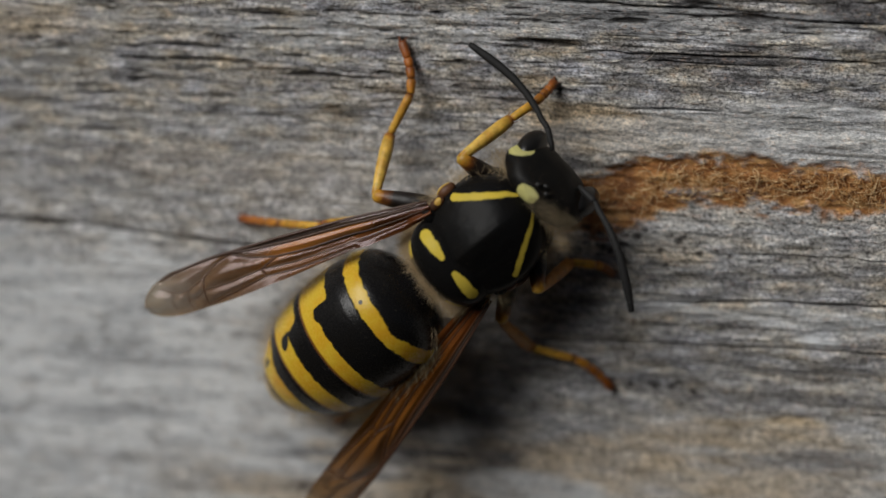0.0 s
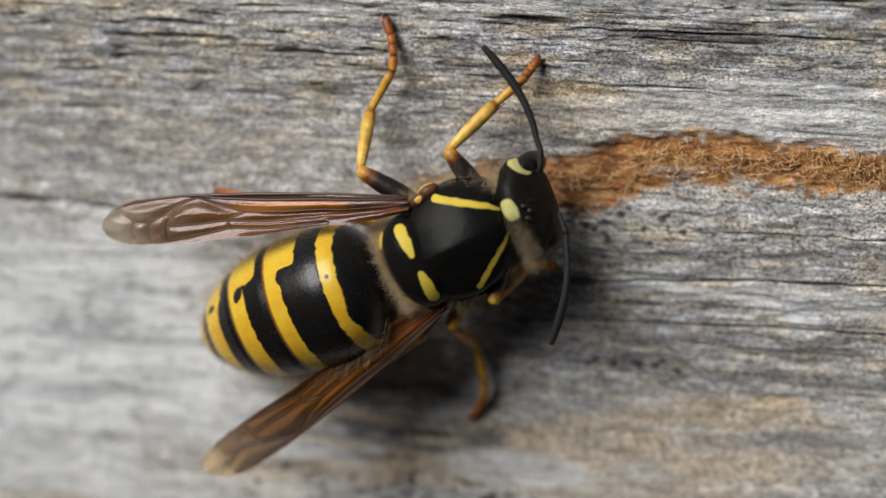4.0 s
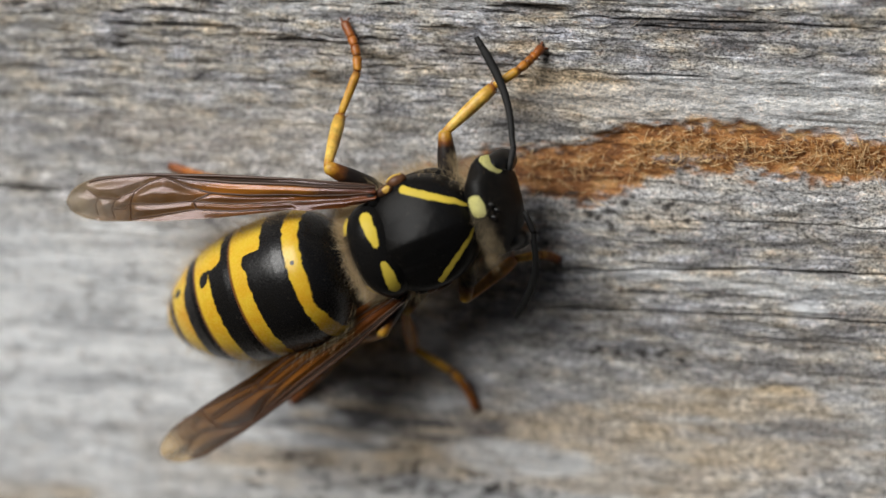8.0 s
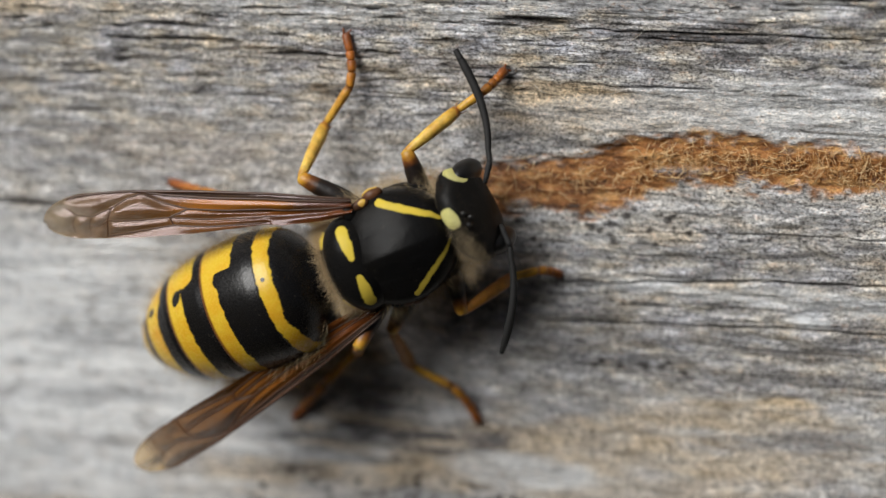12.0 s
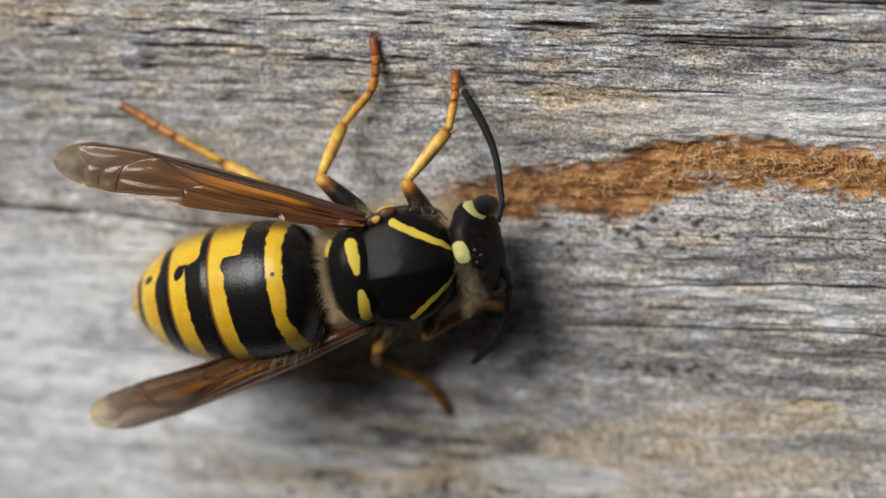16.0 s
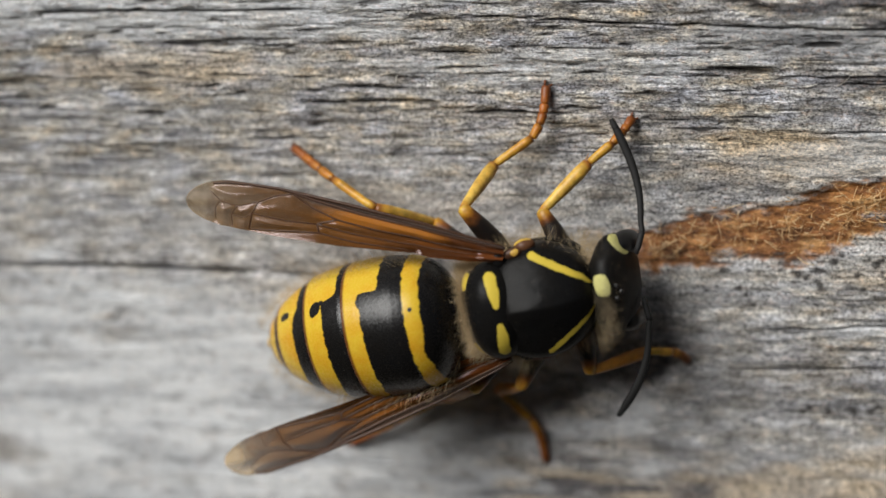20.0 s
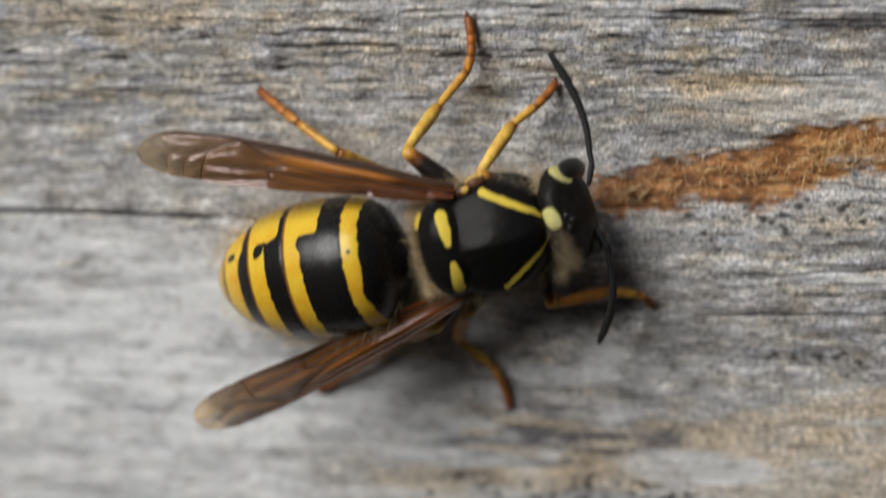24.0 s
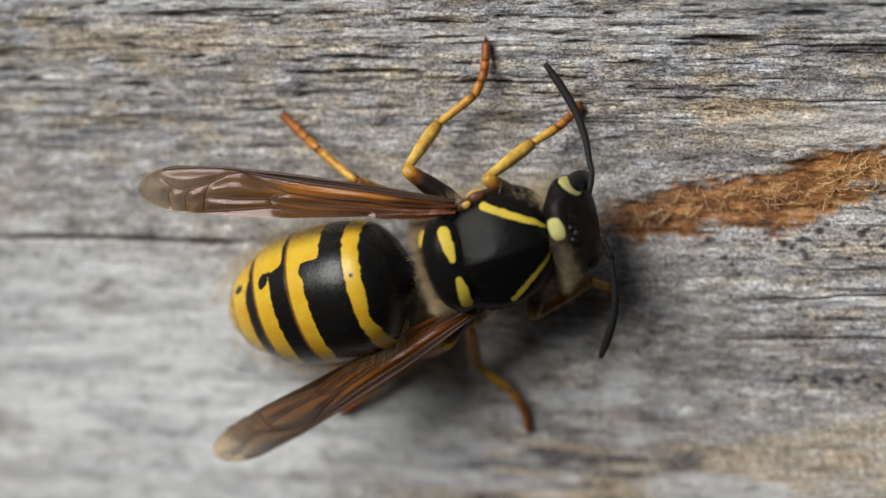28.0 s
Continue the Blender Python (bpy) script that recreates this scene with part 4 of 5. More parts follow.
# hair
def fuzz():
    rnd = random.Random(11)
    spots = []
    while len(spots) < 16000:
        d = Vector((rnd.gauss(0, 1), rnd.gauss(0, 1), rnd.gauss(0, 1))).normalized()
        p = Vector((2.6 * d.x, 2.42 * d.y, -0.3 + 2.42 * d.z))
        if d.y < -0.2 and rnd.random() < 0.55:
            continue
        if d.x > -0.3 and d.z > (-0.40 if d.y > 0 else -0.12) and rnd.random() < 0.96:
            continue
        if d.z > 0.30 or d.z > 0.05 and rnd.random() < 0.5:
            continue
        n = Vector((d.x / 2.6, d.y / 2.42, d.z / 2.42)).normalized()
        g = (n + 0.45 * Vector((rnd.gauss(0, 1), rnd.gauss(0, 1), rnd.gauss(0, 1)))).normalized()
        spots.append((p, p + g * rnd.uniform(0.25, 1.0) * (1.25 if abs(d.y) > 0.6 and d.x > -0.5 else 1.0)))
    for _ in range(1300):
        q = rnd.uniform(-2.4, 2.4)
        p = Vector((2.35 + rnd.uniform(-0.3, 0.2), q, -0.7 + rnd.uniform(-0.6, 0.7)))
        spots.append((p, p + Vector((0.5 + rnd.gauss(0, 0.4), 0.35 * q + rnd.gauss(0, 0.4), 0.5 + rnd.gauss(0, 0.4))).normalized() * rnd.uniform(0.3, 0.75)))
    for _ in range(14000):
        g = rnd.uniform(0, 6.28)
        p = Vector((-2.4 + rnd.uniform(-0.7, 0.4), 1.75 * math.cos(g), -0.4 + 1.5 * math.sin(g)))
        n = Vector((-0.5, math.cos(g), math.sin(g))).normalized()
        spots.append((p, p + (n + 0.4 * Vector((rnd.gauss(0, 1), rnd.gauss(0, 1), rnd.gauss(0, 1)))).normalized() * rnd.uniform(0.25, 0.75)))
    hairs(spots, HAIR, "thorax_hair", wasp, 0.0033, "short tan hair")
    spots = []
    for _ in range(4000):
        d = Vector((rnd.gauss(0, 1), rnd.gauss(0, 1), rnd.gauss(0, 1))).normalized()
        if d.x > -0.25 or d.z > 0.45:
            continue
        p = Vector((3.20 + 0.95 * d.x, 2.05 * d.y, -0.80 + 1.75 * d.z)) - HEADPIVOT
        spots.append((p, p + (d + 0.4 * Vector((rnd.gauss(0, 1), rnd.gauss(0, 1), rnd.gauss(0, 1)))).normalized() * rnd.uniform(0.4, 0.9)))
    hairs(spots, HAIR, "head_hair", head, 0.003, "short tan hair")
    spots = []
    for _ in range(6000):
        px, q = rnd.uniform(2.3, 3.45), rnd.uniform(-2.0, 0.15)
        room = 1 - ((px - 3.22) / 0.98) ** 2 - (q / 2.12) ** 2
        if room < 0.03 or px > 2.95 + 0.25 * abs(q) + rnd.gauss(0, 0.15):
            continue
        p = Vector((px, q, -0.92 + 1.80 * math.sqrt(room) + 0.22 * (px - 3.22))) - HEADPIVOT
        spots.append((p, p + Vector((rnd.gauss(-0.25, 0.35), -0.25 + rnd.gauss(0, 0.35), 0.6 + rnd.gauss(0, 0.3))).normalized() * rnd.uniform(0.2, 0.75)))
    hairs(spots, NAPEHAIR, "nape_hair", head, 0.0022, "fine grey-brown hair")
    spots = []
    for _ in range(900):
        d = Vector((rnd.gauss(0, 1), rnd.gauss(0, 1), abs(rnd.gauss(0, 1)))).normalized()
        p = Vector((3.08 + 0.80 * d.x, 2.04 * d.y, -0.80 + 1.75 * d.z)) - HEADPIVOT
        spots.append((p, p + (d + 0.5 * Vector((rnd.gauss(0, 1), rnd.gauss(0, 1), rnd.gauss(0, 1)))).normalized() * rnd.uniform(0.15, 0.45)))
    hairs(spots, DARKHAIR, "head_bristles", head, 0.004, "sparse dark bristles")
    spots = []
    for _ in range(7000):
        s, g = rnd.uniform(1.9, 10.2), rnd.uniform(0, 6.28)
        if math.cos(g) > 0.40:
            continue
        r = smooth_girth(s)
        drop = 0.05 * s + 0.010 * s * s
        p = Vector((-s, r * math.sin(g), r * math.cos(g) * 0.97 - drop + 0.20))
        n = Vector((-0.7, math.sin(g), math.cos(g))).normalized()
        spots.append((p, p + (n + 0.25 * Vector((rnd.gauss(0, 1), rnd.gauss(0, 1), rnd.gauss(0, 1)))).normalized() * rnd.uniform(0.15, 0.65)))
    for _ in range(220):
        s, g = rnd.uniform(0.8, 7.0), radians(rnd.uniform(-112, -66))
        r = smooth_girth(s)
        p = Vector((-s, r * math.sin(g), r * math.cos(g) * 0.97 - 0.05 * s - 0.010 * s * s + 0.20))
        n = Vector((-0.35 + rnd.gauss(0, 0.2), math.sin(g), math.cos(g) + 0.25 + rnd.gauss(0, 0.15))).normalized()
        spots += [(p + Vector((0.004 * k, 0, 0)), p + n * rnd.uniform(0.45, 0.95)) for k in range(2)]
    hairs(spots, HAIR, "gaster_hair", gaster, 0.0045, "sparse pale bristles")


fuzz()


# ---- what moves ----
def body(x, z, turn, roll, pitch):
    """The wasp's pose on the board: place in mm, angles in degrees."""
    base = Matrix(((1, 0, 0, 0), (0, 0, -1, 0), (0, 1, 0, 0), (0, 0, 0, 1)))
    m = Matrix.Rotation(radians(turn), 4, "Z") @ Matrix.Rotation(radians(-pitch), 4, "Y") @ Matrix.Rotation(radians(roll), 4, "X")
    return Matrix.Translation(Vector((x, -HEIGHT, z)) * MM) @ base @ m


def along_axis(a, b, up=Vector((0, 0, 1))):
    """A pose at a with +x towards b."""
    x = (b - a).normalized()
    y = up.cross(x).normalized()
    z = x.cross(y)
    m = Matrix((x, y, z)).transposed().to_4x4()
    m.translation = a * MM
    return m


def between(rows, t):
    """Values at t from rows of (t, values...)."""
    ts = [r[0] for r in rows]
    return [float(np.interp(t, ts, [r[k] for r in rows])) for k in range(1, len(rows[0]))]


BREATH = [(0, 0.25), (3, 0.0), (12, 0.0), (15, 0.35), (17, -0.1), (18.5, 0.1), (20, 0.5), (23, 0.5), (25, 0.7), (28, 0.8)]
BODY = [
    (0, body(1.82, 3.80, 41.9, -7.4, -0.9)),
    (0.5, body(2.31, 3.43, 35.2, -8.7, -1.0)),
    (1, body(2.38, 3.34, 36.4, -8.3, -0.7)),
    (1.5, body(2.30, 2.81, 31.9, -8.5, -0.9)),
    (2, body(1.78, 2.72, 33.2, -8.2, -1.1)),
    (2.5, body(1.76, 2.89, 31.9, -8.1, -1.5)),
    (3, body(1.93, 2.64, 32.9, -8.4, -0.8)),
    (3.5, body(1.47, 2.44, 31.6, -8.7, -1.1)),
    (4, body(1.39, 2.49, 30.3, -8.7, -0.9)),
    (4.5, body(1.31, 2.54, 29.0, -8.7, -0.7)),
    (5, body(1.23, 2.59, 27.7, -8.7, -0.5)),
    (5.5, body(1.15, 2.64, 26.4, -8.6, -0.3)),
    (6, body(0.93, 2.79, 27.3, -8.1, -0.6)),
    (6.5, body(0.19, 2.67, 28.5, -8.2, -0.2)),
    (7, body(0.49, 2.28, 26.2, -8.4, -0.3)),
    (7.5, body(-0.03, 2.77, 29.7, -7.4, -1.0)),
    (8, body(-0.27, 2.23, 25.7, -7.8, -1.0)),
    (8.5, body(0.09, 2.57, 28.4, -8.1, -0.1)),
    (9, body(-0.32, 2.79, 30.7, -7.8, -0.8)),
    (9.5, body(0.08, 2.46, 26.6, -8.4, -0.7)),
    (10, body(-0.71, 2.81, 27.1, -8.2, -1.0)),
    (10.5, body(-0.88, 2.85, 28.9, -8.0, -0.8)),
    (11, body(-0.82, 2.35, 28.1, -7.5, -1.1)),
    (11.5, body(-0.73, 2.01, 25.8, -8.4, -0.8)),
    (12, body(-1.35, 2.16, 25.9, -8.5, -1.2)),
    (12.5, body(-0.61, 1.97, 25.5, -8.8, -0.5)),
    (13, body(-0.94, 1.85, 23.3, -8.6, -0.7)),
    (13.5, body(-1.26, 1.73, 21.1, -8.3, -1.0)),
    (14, body(-1.59, 1.61, 18.9, -8.1, -1.2)),
    (14.5, body(-1.91, 1.50, 16.7, -7.8, -1.4)),
    (15, body(-2.30, 1.73, 15.0, -8.5, -1.7)),
    (15.5, body(-2.00, 1.27, 13.2, -8.5, -1.7)),
    (16, body(-2.43, 1.42, 13.8, -8.3, -2.0)),
    (16.5, body(-1.84, 1.89, 18.4, -7.9, -1.8)),
    (17, body(-2.41, 1.71, 16.9, -8.0, -1.8)),
    (17.5, body(-2.60, 1.80, 17.8, -8.4, -1.1)),
    (18, body(-2.93, 1.94, 15.8, -7.7, -1.8)),
    (18.5, body(-3.21, 2.08, 18.6, -7.5, -2.0)),
    (19, body(-3.41, 1.93, 14.6, -8.4, -1.3)),
    (19.5, body(-4.26, 2.09, 14.6, -8.6, -1.9)),
    (20, body(-4.34, 2.20, 12.5, -8.8, -1.6)),
    (20.5, body(-4.22, 2.25, 14.5, -8.8, -1.4)),
    (21, body(-4.38, 2.14, 13.6, -8.5, -1.5)),
    (21.5, body(-4.53, 2.03, 12.8, -8.3, -1.5)),
    (22, body(-4.68, 1.92, 11.9, -8.1, -1.6)),
    (22.5, body(-4.84, 1.81, 11.1, -7.9, -1.6)),
    (23, body(-4.87, 1.82, 12.1, -7.9, -1.0)),
    (23.5, body(-4.94, 1.98, 14.4, -6.9, -1.3)),
    (24, body(-4.74, 2.49, 15.1, -7.2, -0.4)),
    (24.5, body(-5.34, 2.63, 15.2, -7.5, -0.9)),
    (25, body(-4.55, 2.53, 15.2, -7.9, -0.7)),
    (25.5, body(-5.13, 2.51, 15.2, -7.6, -0.6)),
    (26, body(-4.45, 2.42, 14.7, -7.7, -0.9)),
    (26.5, body(-5.16, 2.58, 19.0, -7.4, -0.6)),
    (27, body(-4.99, 2.94, 17.4, -7.4, -0.8)),
    (27.5, body(-5.20, 2.96, 20.4, -7.3, -0.8)),
    (28, body(-5.47, 3.03, 18.3, -7.2, -0.7)),
]
GASTER = [  # seconds, turn, drop, slide
    (0, -0.2, 4.9, -0.19),
    (0.5, -2.0, 5.1, -0.44),
    (1, -4.4, 3.9, -0.45),
    (1.5, -3.3, 4.9, -0.47),
    (2, -2.4, 4.1, -0.16),
    (2.5, -3.2, 4.2, -0.23),
    (3, -3.8, 4.0, -0.33),
    (3.5, -3.9, 4.1, 0.11),
    (4, -3.7, 4.5, 0.04),
    (4.5, -3.5, 4.9, -0.03),
    (5, -3.3, 5.4, -0.10),
    (5.5, -3.1, 5.8, -0.16),
    (6, -1.8, 5.4, 0.06),
    (6.5, -1.5, 4.6, 0.16),
    (7, -2.5, 4.9, -0.00),
    (7.5, 1.1, 5.2, 0.14),
    (8, 0.1, 5.6, 0.22),
    (8.5, -1.0, 5.1, -0.01),
    (9, -1.3, 4.8, 0.11),
    (9.5, -1.9, 5.6, -0.37),
    (10, 1.2, 5.3, 0.19),
    (10.5, 0.3, 5.6, 0.07),
    (11, 0.4, 5.3, 0.00),
    (11.5, -0.7, 6.1, -0.47),
    (12, 0.9, 6.0, -0.05),
    (12.5, -2.0, 5.8, -0.48),
    (13, -2.0, 5.9, -0.37),
    (13.5, -2.0, 5.9, -0.26),
    (14, -2.0, 5.9, -0.15),
    (14.5, -2.0, 5.9, -0.05),
    (15, -1.1, 6.4, -0.09),
    (15.5, -1.6, 6.3, -0.15),
    (16, 0.3, 5.9, 0.33),
    (16.5, -1.2, 5.6, -0.12),
    (17, -1.0, 5.1, 0.10),
    (17.5, -1.8, 4.4, 0.16),
    (18, -0.5, 5.5, 0.40),
    (18.5, -0.5, 5.2, 0.26),
    (19, 1.0, 5.3, 0.19),
    (19.5, 1.7, 6.2, 0.21),
    (20, 1.1, 5.8, 0.29),
    (20.5, -0.5, 5.4, 0.16),
    (21, -1.2, 5.8, -0.01),
    (21.5, -1.9, 6.2, -0.18),
    (22, -2.6, 6.6, -0.35),
    (22.5, -3.3, 7.0, -0.52),
    (23, -1.7, 6.8, -0.46),
    (23.5, -1.1, 6.7, -0.13),
    (24, -0.9, 7.2, -0.32),
    (24.5, 0.9, 7.0, -0.03),
    (25, -1.2, 7.1, -0.47),
    (25.5, 0.4, 6.7, -0.06),
    (26, -3.2, 6.9, -0.60),
    (26.5, -1.0, 6.4, -0.13),
    (27, -0.5, 6.6, -0.46),
    (27.5, 0.0, 6.7, -0.45),
    (28, -0.0, 6.5, -0.46),
]
FEET = {  # seconds, x, lift, z on the board
    "front_left": [(0, 4.1, 0, 9.4), (11, 4.1, 0, 9.4), (11.4, 3.3, 0.6, 9.2), (11.7, 2.5, 0, 8.9), (13.8, 2.5, 0, 8.9), (14.5, 0.7, 1.2, 7.2), (14.8, -0.55, 0, 8.15), (15.2, -0.55, 0, 8.15), (15.6, -0.8, 0, 8.85), (20.5, -0.7, 0, 8.95), (21.2, -1.6, 0.7, 8.6), (21.8, -2.4, 0, 7.9), (26, -2.5, 0, 8), (28, -2.3, 0, 8.1)],
    "front_right": [(0, 6.9, 0, 0.9), (1, 6.9, 0, 0.9), (1.5, 5.9, 0.6, 0.4), (2, 5.1, 0, 0.1), (12.5, 5.15, 0, -0.2), (13.5, 3.4, 0.7, -1.2), (14.4, 1.75, 0, -2.1), (27.5, 1.8, 0, -2), (27.75, 0.4, 0.6, -1.2), (27.95, -0.9, 0, -0.4), (28, -0.9, 0, -0.4)],
    "middle_left": [(0, -2.5, 0, 10.8), (5.5, -2.5, 0, 10.8), (6.9, -2.5, 0, 10.8), (7.15, -3.4, 0.8, 10.5), (7.4, -4.4, 0, 10), (20.5, -4.35, 0, 10.3), (22.5, -4.2, 0, 10.4), (22.75, -5.2, 0.8, 10.7), (23, -6.1, 0, 10.8), (28, -6.25, 0, 10.8)],
    "middle_right": [(0, 7.1, 0, -4.5), (3.2, 7.2, 0, -4.4), (3.5, 4.4, 0.9, -5.9), (3.8, 1.65, 0, -7.4), (12.5, 1.7, 0, -7.5), (13.4, 0.3, 0.7, -7.3), (14.3, -0.95, 0, -7), (18.7, -0.9, 0, -6.9), (19.1, -2.7, 0.8, -7), (19.5, -4.5, 0, -7.15), (28, -4.65, 0, -7.05)],
    "hind_left": [(0, -9.7, 0, 2.3), (3.5, -9.1, 0, 2.45), (4.4, -10.6, 0.8, 2.8), (5.2, -12.2, 0, 3.1), (12.5, -12.3, 0, 2.9), (13.4, -14, 0.9, 5), (14.2, -16, 0, 6.8), (17, -15.9, 0, 6.8), (19.5, -15.4, 0, 7.3), (28, -15.2, 0, 7.45)],
    "hind_right": [(0, -5.4, 0, -7.2), (2, -6.9, 0, -7.6), (12.5, -6.8, 0, -8), (13.4, -10, 0.8, -7.6), (14.3, -13.6, 0, -6.8), (28, -13.2, 0, -6.5)],
}
JOINTS = {  # seconds, ankle and knee in the wasp's own space
    "front_left": [(0, 3.6, 3.1, -2.1, 1.4, 3.2, -0.4),
        (3, 3.3, 4.3, -2.2, 0.7, 3.5, -1.2),
        (8, 4.8, 4.4, -2.2, 2.0, 3.7, -1.3),
        (11, 5.3, 4.0, -2.2, 2.5, 3.5, -1.4),
        (12, 4.2, 4.2, -2.3, 1.8, 3.5, -1.0),
        (14.5, 3.4, 4.2, -1.3, 1.2, 3.4, -0.5),
        (17, 2.5, 5.3, -1.8, 0.5, 3.5, -1.3),
        (20.5, 3.1, 4.9, -2.2, 0.6, 3.6, -1.5),
        (22.5, 2.3, 4.3, -2.3, 0.4, 3.3, -0.7),
        (25, 1.8, 4.2, -2.2, 0.3, 3.2, -0.5),
        (28, 2.6, 3.6, -2.4, 0.7, 3.2, -0.5)],
    "front_right": [(0, 1.27, -3.32, -3.2, 0.3, -3.2, -0.9),
        (3, 1.4, -2.2, -2.5, 0.4, -2.5, -0.0),
        (5.5, 2.3, -2.5, -2.6, 0.5, -2.9, -0.8),
        (7, 2.4, -2.4, -3, 0.5, -3.1, -1.7),
        (8, 2.9, -2.7, -3, 0.8, -2.9, -1.7),
        (9, 2.7, -3.2, -3, 0.7, -3.2, -1.7),
        (10, 2.8, -3.3, -3, 0.8, -3.1, -1.7),
        (11, 2.9, -3.3, -3, 0.9, -2.9, -1.7),
        (12, 3.2, -3.2, -3, 1.3, -3.1, -1.7),
        (15, 2.7, -2.9, -3, 0.5, -2.9, -1.7),
        (16, 3, -2.5, -3, 0.8, -2.7, -1.7),
        (17, 2.8, -3.2, -3, 0.1, -3, -1.7),
        (18, 3.1, -3.6, -3, 0.8, -3.1, -1.7),
        (19, 2.6, -3.2, -3, 0.8, -2.9, -1.7),
        (20, 3.5, -3.6, -3, 1.2, -2.9, -1.7),
        (23, 3.6, -3.4, -3, 1.5, -2.9, -1.7),
        (24, 3.3, -3.8, -3, 1, -3.1, -1.7),
        (25, 3.1, -3.9, -3, 0.9, -3, -1.7),
        (26, 3, -3.8, -3, 0.8, -2.8, -1.7),
        (27, 3, -4, -3, 0.7, -2.9, -1.7),
        (28, 3.1, -3, -3, 0.2, -3.2, -1.7)],
    "middle_left": [(0, -1.3, 5.8, -2.5, -2.9, 4.2, -0.6),
        (3, -1.4, 6.5, -2.4, -2.6, 4.5, -0.4),
        (5.5, -1.8, 6.1, -2.4, -2.7, 4.3, -0.2),
        (8, -1.7, 5.8, -1.8, -2.4, 4.0, 0.6),
        (11, -1.9, 5.7, -2.7, -2.9, 4.1, -0.4),
        (12, -1.6, 5.7, -2.7, -2.8, 4.1, -0.5),
        (14.5, -2.0, 6.0, -2.7, -2.8, 4.3, -0.4),
        (17, -1.7, 5.9, -2.8, -2.8, 4.3, -0.5),
        (20, -0.9, 5.7, -2.3, -2.2, 4.4, 0.1),
        (20.5, -0.7, 5.8, -3.1, -2.3, 4.6, -0.8),
        (22.5, -0.3, 6.0, -2.6, -1.9, 4.7, -0.5),
        (25, -1.7, 5.7, -2.9, -2.9, 4.2, -0.6),
        (28, -1.2, 5.5, -2.6, -2.6, 4.3, -0.2)],
    "middle_right": [(0, -2.8, -5.3, -3.9, -2.1, -3.3, -1.6),
        (3, -1.5, -5.1, -3.7, -1.6, -3.5, -1.2),
        (5.5, -4.1, -4.6, -3.8, -2.6, -2.8, -1.5),
        (11, -3.0, -5.2, -4.0, -2.3, -3.2, -1.6),
        (14.5, -3.0, -4.5, -3.6, -1.8, -3.3, -1.2),
        (17, -2.7, -4.6, -3.8, -1.8, -3.4, -1.3),
        (20, -3.2, -4.5, -4.2, -1.7, -3.7, -1.7),
        (22.5, -3.1, -4.6, -4.1, -1.6, -3.7, -1.6),
        (25, -3.8, -4.8, -3.9, -2.6, -2.9, -1.5),
        (28, -3.5, -5.3, -4.1, -2.7, -3.0, -1.6)],
    "hind_left": [(0, -5.8, 4.6, -0.8, -4.2, 3.1, -3.2),
        (3, -5.0, 3.8, -1.4, -4.1, 1.9, -3.8),
        (8, -6.0, 3.7, -2.1, -3.9, 2.0, -3.9),
        (12, -5.1, 3.6, -1.6, -3.9, 1.8, -4.0),
        (14.5, -8.0, 5.9, -2.1, -5.0, 3.7, -1.8),
        (17, -7.6, 5.6, -2.1, -4.6, 4.0, -1.5),
        (20.5, -6.1, 5.2, -0.6, -4.2, 3.7, -2.7),
        (22.5, -5.6, 5.1, -0.7, -4.3, 3.1, -3.0),
        (25, -5.7, 4.9, -0.6, -4.3, 3.2, -3.0),
        (28, -4.9, 4.4, -0.5, -4.2, 2.9, -3.4)],
    "hind_right": [(8, -5.4, -3.7, -3.6, -3.4, -3.4, -0.3),
        (11, -5.1, -3.9, -3.6, -3.4, -3.3, -0.3),
        (12, -4.7, -4.0, -3.7, -3.4, -3.4, -0.3),
        (22.5, -4.9, -4.0, -3.7, -3.4, -3.4, -0.3)],
}
HEAD_TURN = [(0, 4), (1, -3), (3, -6), (5.5, -10), (8, -10), (11, -6), (12, 4), (14.5, 4), (17, -4), (20, -7), (20.5, 6), (22.5, 4), (25, 4), (28, -7)]
WING_LEFT = [(0, 17, -1, -6), (3, 20, -1, -6), (5.5, 20, -1, -6), (7, 21.5, -1, -6), (8, 18.5, -1, -6), (11, 18, -1, -6), (12, 18, -1, -6), (14.5, 22, -1, -6), (17, 20, -1, -6), (20, 20, -1, -6), (20.5, 20, -1, -6), (22.5, 21, -1, -6), (25, 19, -1, -6), (28, 19, -1, -6)]
WING_RIGHT = [(0, 12.5, -2, -12), (1, 7.8, -2, -12), (2, 8.7, -2, -12), (3, 8.5, -2, -12), (5.5, 9.5, -2, -12), (8, 11.5, -2, -12), (11, 10.5, -2, -12), (12, 10.1, -2, -12), (14.5, 7.8, -2, -12), (17, 7.8, -2, -12), (20, 10, -2, -12), (20.5, 9.5, -2, -12), (22.5, 7.5, -2, -12), (23, 8.3, -2, -12), (24, 11.5, -2, -12), (25, 10.8, -2, -12), (28, 12.5, -2, -12)]
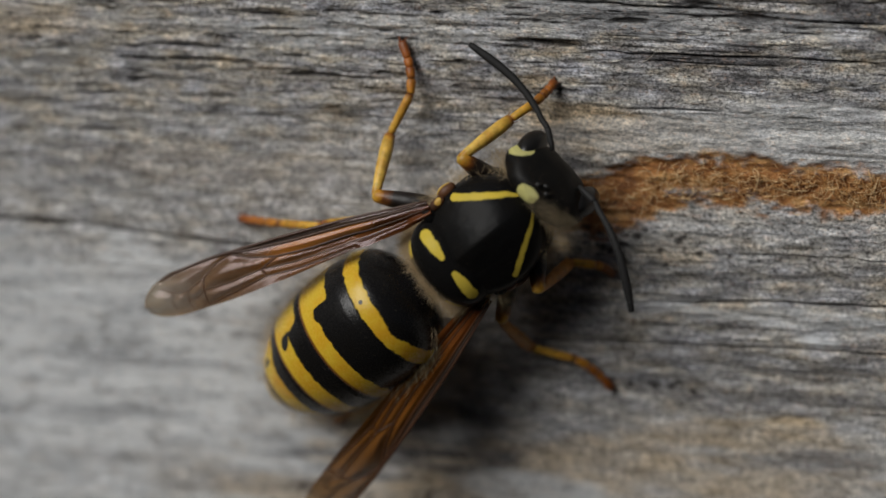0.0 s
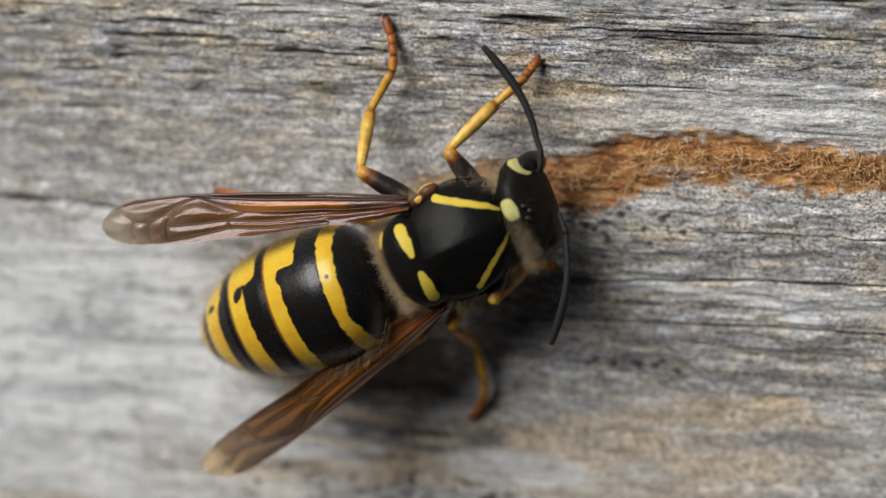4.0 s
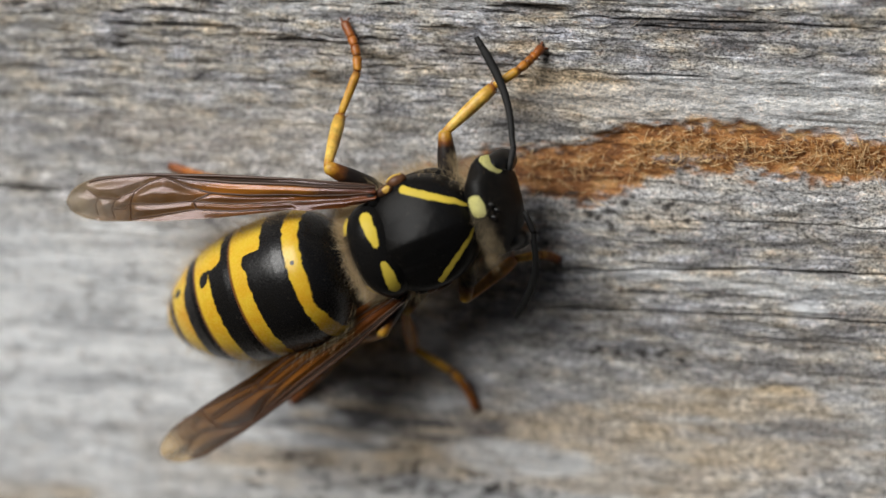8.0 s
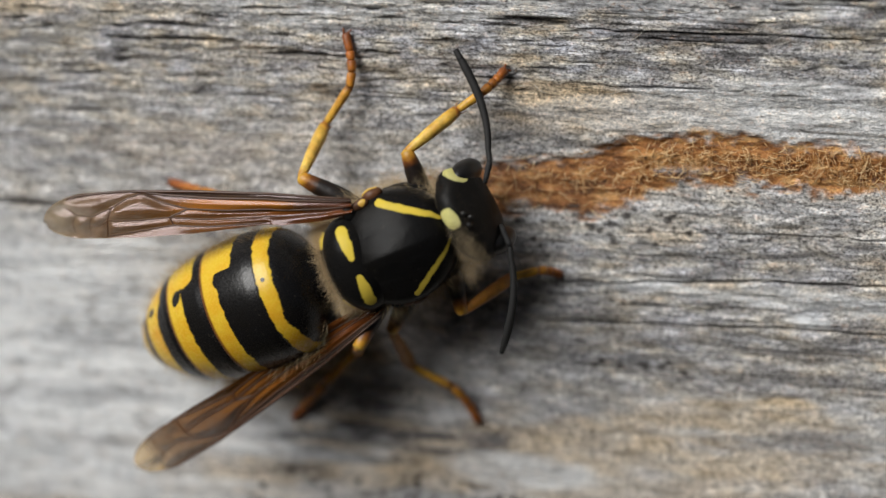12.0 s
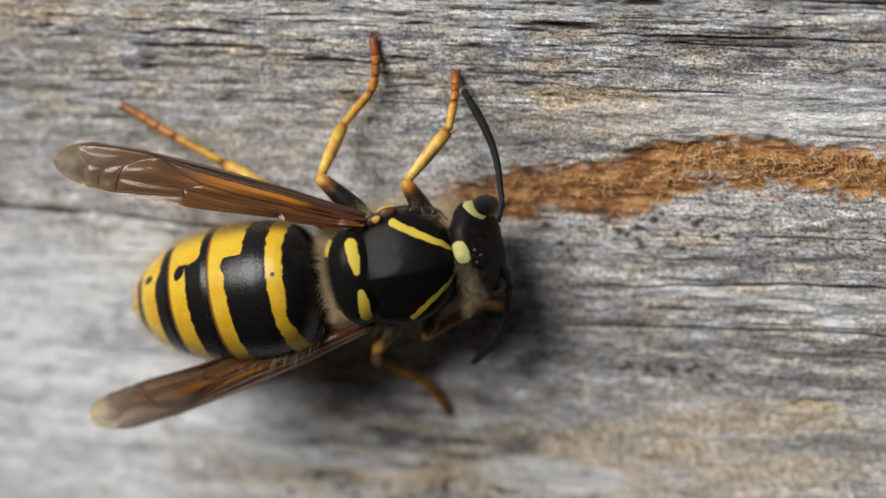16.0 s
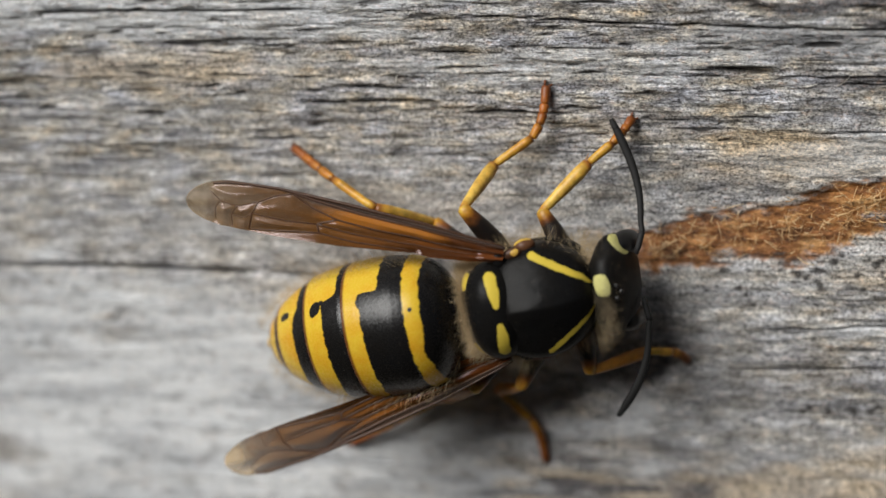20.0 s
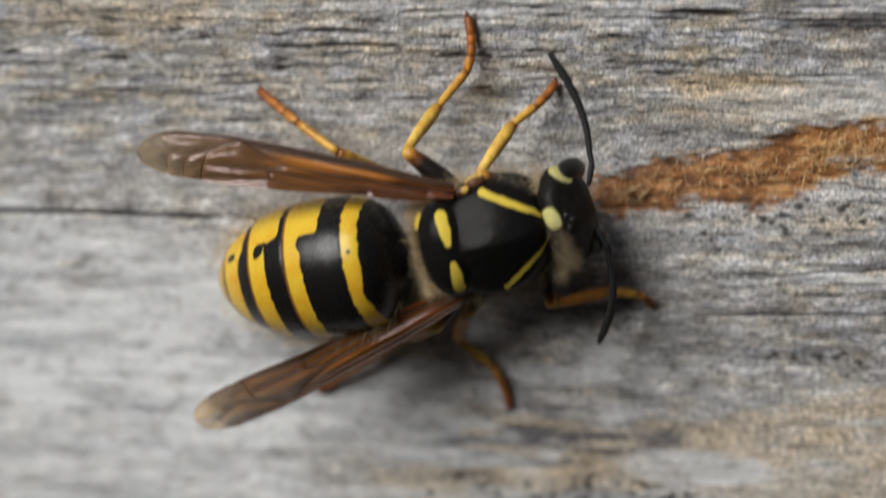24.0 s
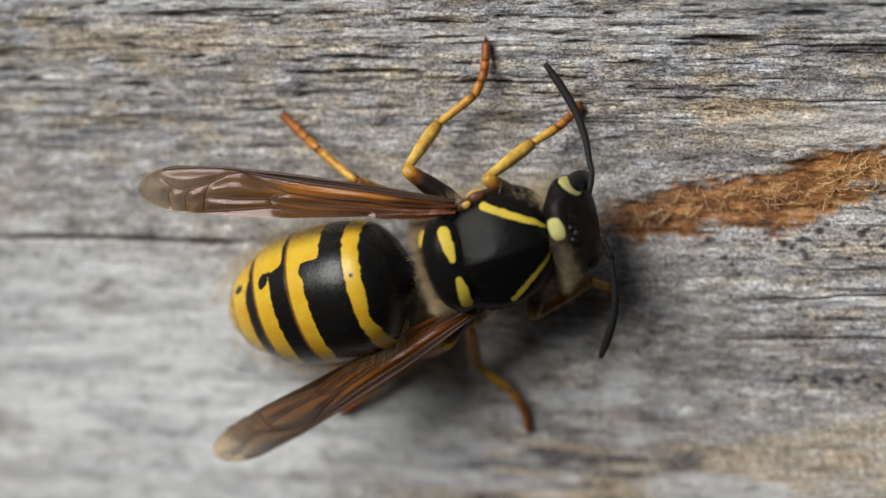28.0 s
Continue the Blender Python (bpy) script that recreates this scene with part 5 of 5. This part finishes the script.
FEELER_LEFT = [(0, 4.35, 1, -0.8, 4.09, 6.52, -1.9), (1, 4.35, 1, -0.8, 4.22, 6.75, -0.78), (2, 4.35, 1, -0.8, 4.55, 6.51, -1.9), (3, 4.35, 1, -0.8, 4.48, 6.76, -0.83), (6, 4.35, 1, -0.8, 4.6, 6.43, -1.9), (7, 4.35, 1, -0.8, 4.48, 6.64, -1.9), (8, 4.35, 1, -0.8, 4.96, 6.32, -1.9), (9, 4.35, 1, -0.8, 4.61, 6.5, -1.9), (10, 4.35, 1, -0.8, 4.35, 6.41, -1.9), (11, 4.35, 1, -0.8, 5.13, 6.13, -1.9), (12, 4.35, 1, -0.8, 5.13, 6.33, -1.9), (15, 4.35, 1, -0.8, 5.83, 6.41, -1.9), (16, 4.35, 1, -0.8, 3.96, 6.94, -1.28), (17, 4.35, 1, -0.8, 3.38, 7.01, -1.14), (18, 4.35, 1, -0.8, 4.08, 6.35, -1.9), (19, 4.35, 1, -0.8, 3.81, 7.07, -1.32), (20, 4.35, 1, -0.8, 4.35, 6.58, -1.9), (23, 4.35, 1, -0.8, 4.69, 6.54, -1.9), (24, 4.35, 1, -0.8, 4.09, 6.77, -1.36), (25, 4.35, 1, -0.8, 3.56, 6.93, -1.41), (26, 4.35, 1, -0.8, 3.66, 6.92, -1.39), (27, 4.35, 1, -0.8, 3.95, 6.55, -1.9), (28, 4.35, 1, -0.8, 4.09, 6.64, -1.89)]
FEELER_RIGHT = [(0, 4.25, -0.85, -0.9, 2.94, -6.29, 0.1), (1, 4.25, -0.85, -0.9, 2.03, -5.94, -0.2), (2, 4.25, -0.85, -0.9, 1.84, -5.91, -0.91), (3, 4.25, -0.85, -0.9, 1.59, -5.77, -0.57), (6, 4.25, -0.85, -0.9, 1.18, -5.53, -0.94), (7, 4.25, -0.85, -0.9, 1.36, -4.75, -3), (8, 4.25, -0.85, -0.9, 1.66, -5.08, -3), (9, 4.25, -0.85, -0.9, 1.48, -5.48, -2.39), (10, 4.25, -0.85, -0.9, 1.94, -5.9, -1.66), (11, 4.25, -0.85, -0.9, 1.65, -5.75, -1.66), (12, 4.25, -0.85, -0.9, 2.02, -5.98, -1.19), (15, 4.25, -0.85, -0.9, 2.16, -5.63, -2.94), (16, 4.25, -0.85, -0.9, 1.66, -5.11, -3), (17, 4.25, -0.85, -0.9, 1.57, -4.97, -3), (18, 4.25, -0.85, -0.9, 1.18, -5.34, -2.24), (19, 4.25, -0.85, -0.9, 1.64, -5.51, -2.58), (20, 4.25, -0.85, -0.9, 2.08, -5.92, -1.86), (23, 4.25, -0.85, -0.9, 2.39, -5.91, -2.41), (24, 4.25, -0.85, -0.9, 2.81, -6, -2.55), (25, 4.25, -0.85, -0.9, 2.61, -6.01, -2.34), (26, 4.25, -0.85, -0.9, 2.22, -5.87, -2.34), (27, 4.25, -0.85, -0.9, 2.41, -5.96, -2.26), (28, 4.25, -0.85, -0.9, 2.44, -6.06, -1.9)]


def motions():
    walk(wasp, BODY)
    times = [t for t, m in BODY]
    walk(gaster, [(t, Matrix.Translation((WAIST + Vector((0, 0, 0))) * MM) @ Matrix.Rotation(radians(yaw), 4, "Z") @ Matrix.Rotation(radians(-pitch), 4, "Y") @ Matrix.Translation(((slide - 0.2) * MM, 0, 0))) for t, yaw, pitch, slide in GASTER])
    # the rear plates slide into one another as the wasp breathes
    for plate, share in zip(plates, (0.0, 0.30, 0.62, 0.85, 1.0)):
        if share:
            walk(plate, [(t, Matrix.Translation((short * share * MM, 0, 0))) for t, short in BREATH])
    walk(head, [(t, Matrix.Translation(HEADPIVOT * MM) @ Matrix.Rotation(radians(yaw), 4, "Z")) for t, yaw in HEAD_TURN])
    for w, rows, s in ((wing_left, WING_LEFT, 1), (wing_right, WING_RIGHT, -1)):
        base = WINGBASE[s] * MM
        walk(w, [(t, Matrix.Translation(base) @ Matrix.Rotation(radians(-s * yaw), 4, "Z") @ Matrix.Rotation(radians(dip), 4, "Y") @ Matrix.Rotation(radians(s * lean), 4, "X")) for t, yaw, dip, lean in rows])
    for f, rows, s in ((feeler_left, FEELER_LEFT, 1), (feeler_right, FEELER_RIGHT, -1)):
        keys = []
        for t, bx, by, bz, tx, ty, tz in rows:
            a, b = Vector((bx, by, bz)), Vector((tx, ty, tz))
            x = (b - a).normalized()
            y = Vector((1, 0, 0.25))
            y = (y - x * y.dot(x)).normalized()
            m = Matrix((x, y, x.cross(y))).transposed().to_4x4()
            m.translation = a * MM
            keys.append((t, m))
        walk(f, keys)
    for key, (hip, size) in LEGS.items():
        keys = ([], [], [])
        for t, m in BODY:
            inv = m.inverted()
            fx, lift, fz = between(FEET[key], t)
            foot = (inv @ (Vector((fx, -0.12 - lift, fz)) * MM)) / MM
            jx, jy, jz, kx, ky, kz = between(JOINTS[key], t)
            h, j, k = Vector(hip), Vector((jx, jy, jz)), Vector((kx, ky, kz))
            for _ in range(40):
                j = foot + (j - foot).normalized() * size[2]
                k = j + (k - j).normalized() * size[1]
                k = h + (k - h).normalized() * size[0]
                j = k + (j - k).normalized() * size[1]
            for row, a, b in zip(keys, (h, k, j), (k, j, foot)):
                row.append((t, along_axis(a, b)))
        for ob, rows in zip(leg_parts[key], keys):
            walk(ob, rows)


motions()
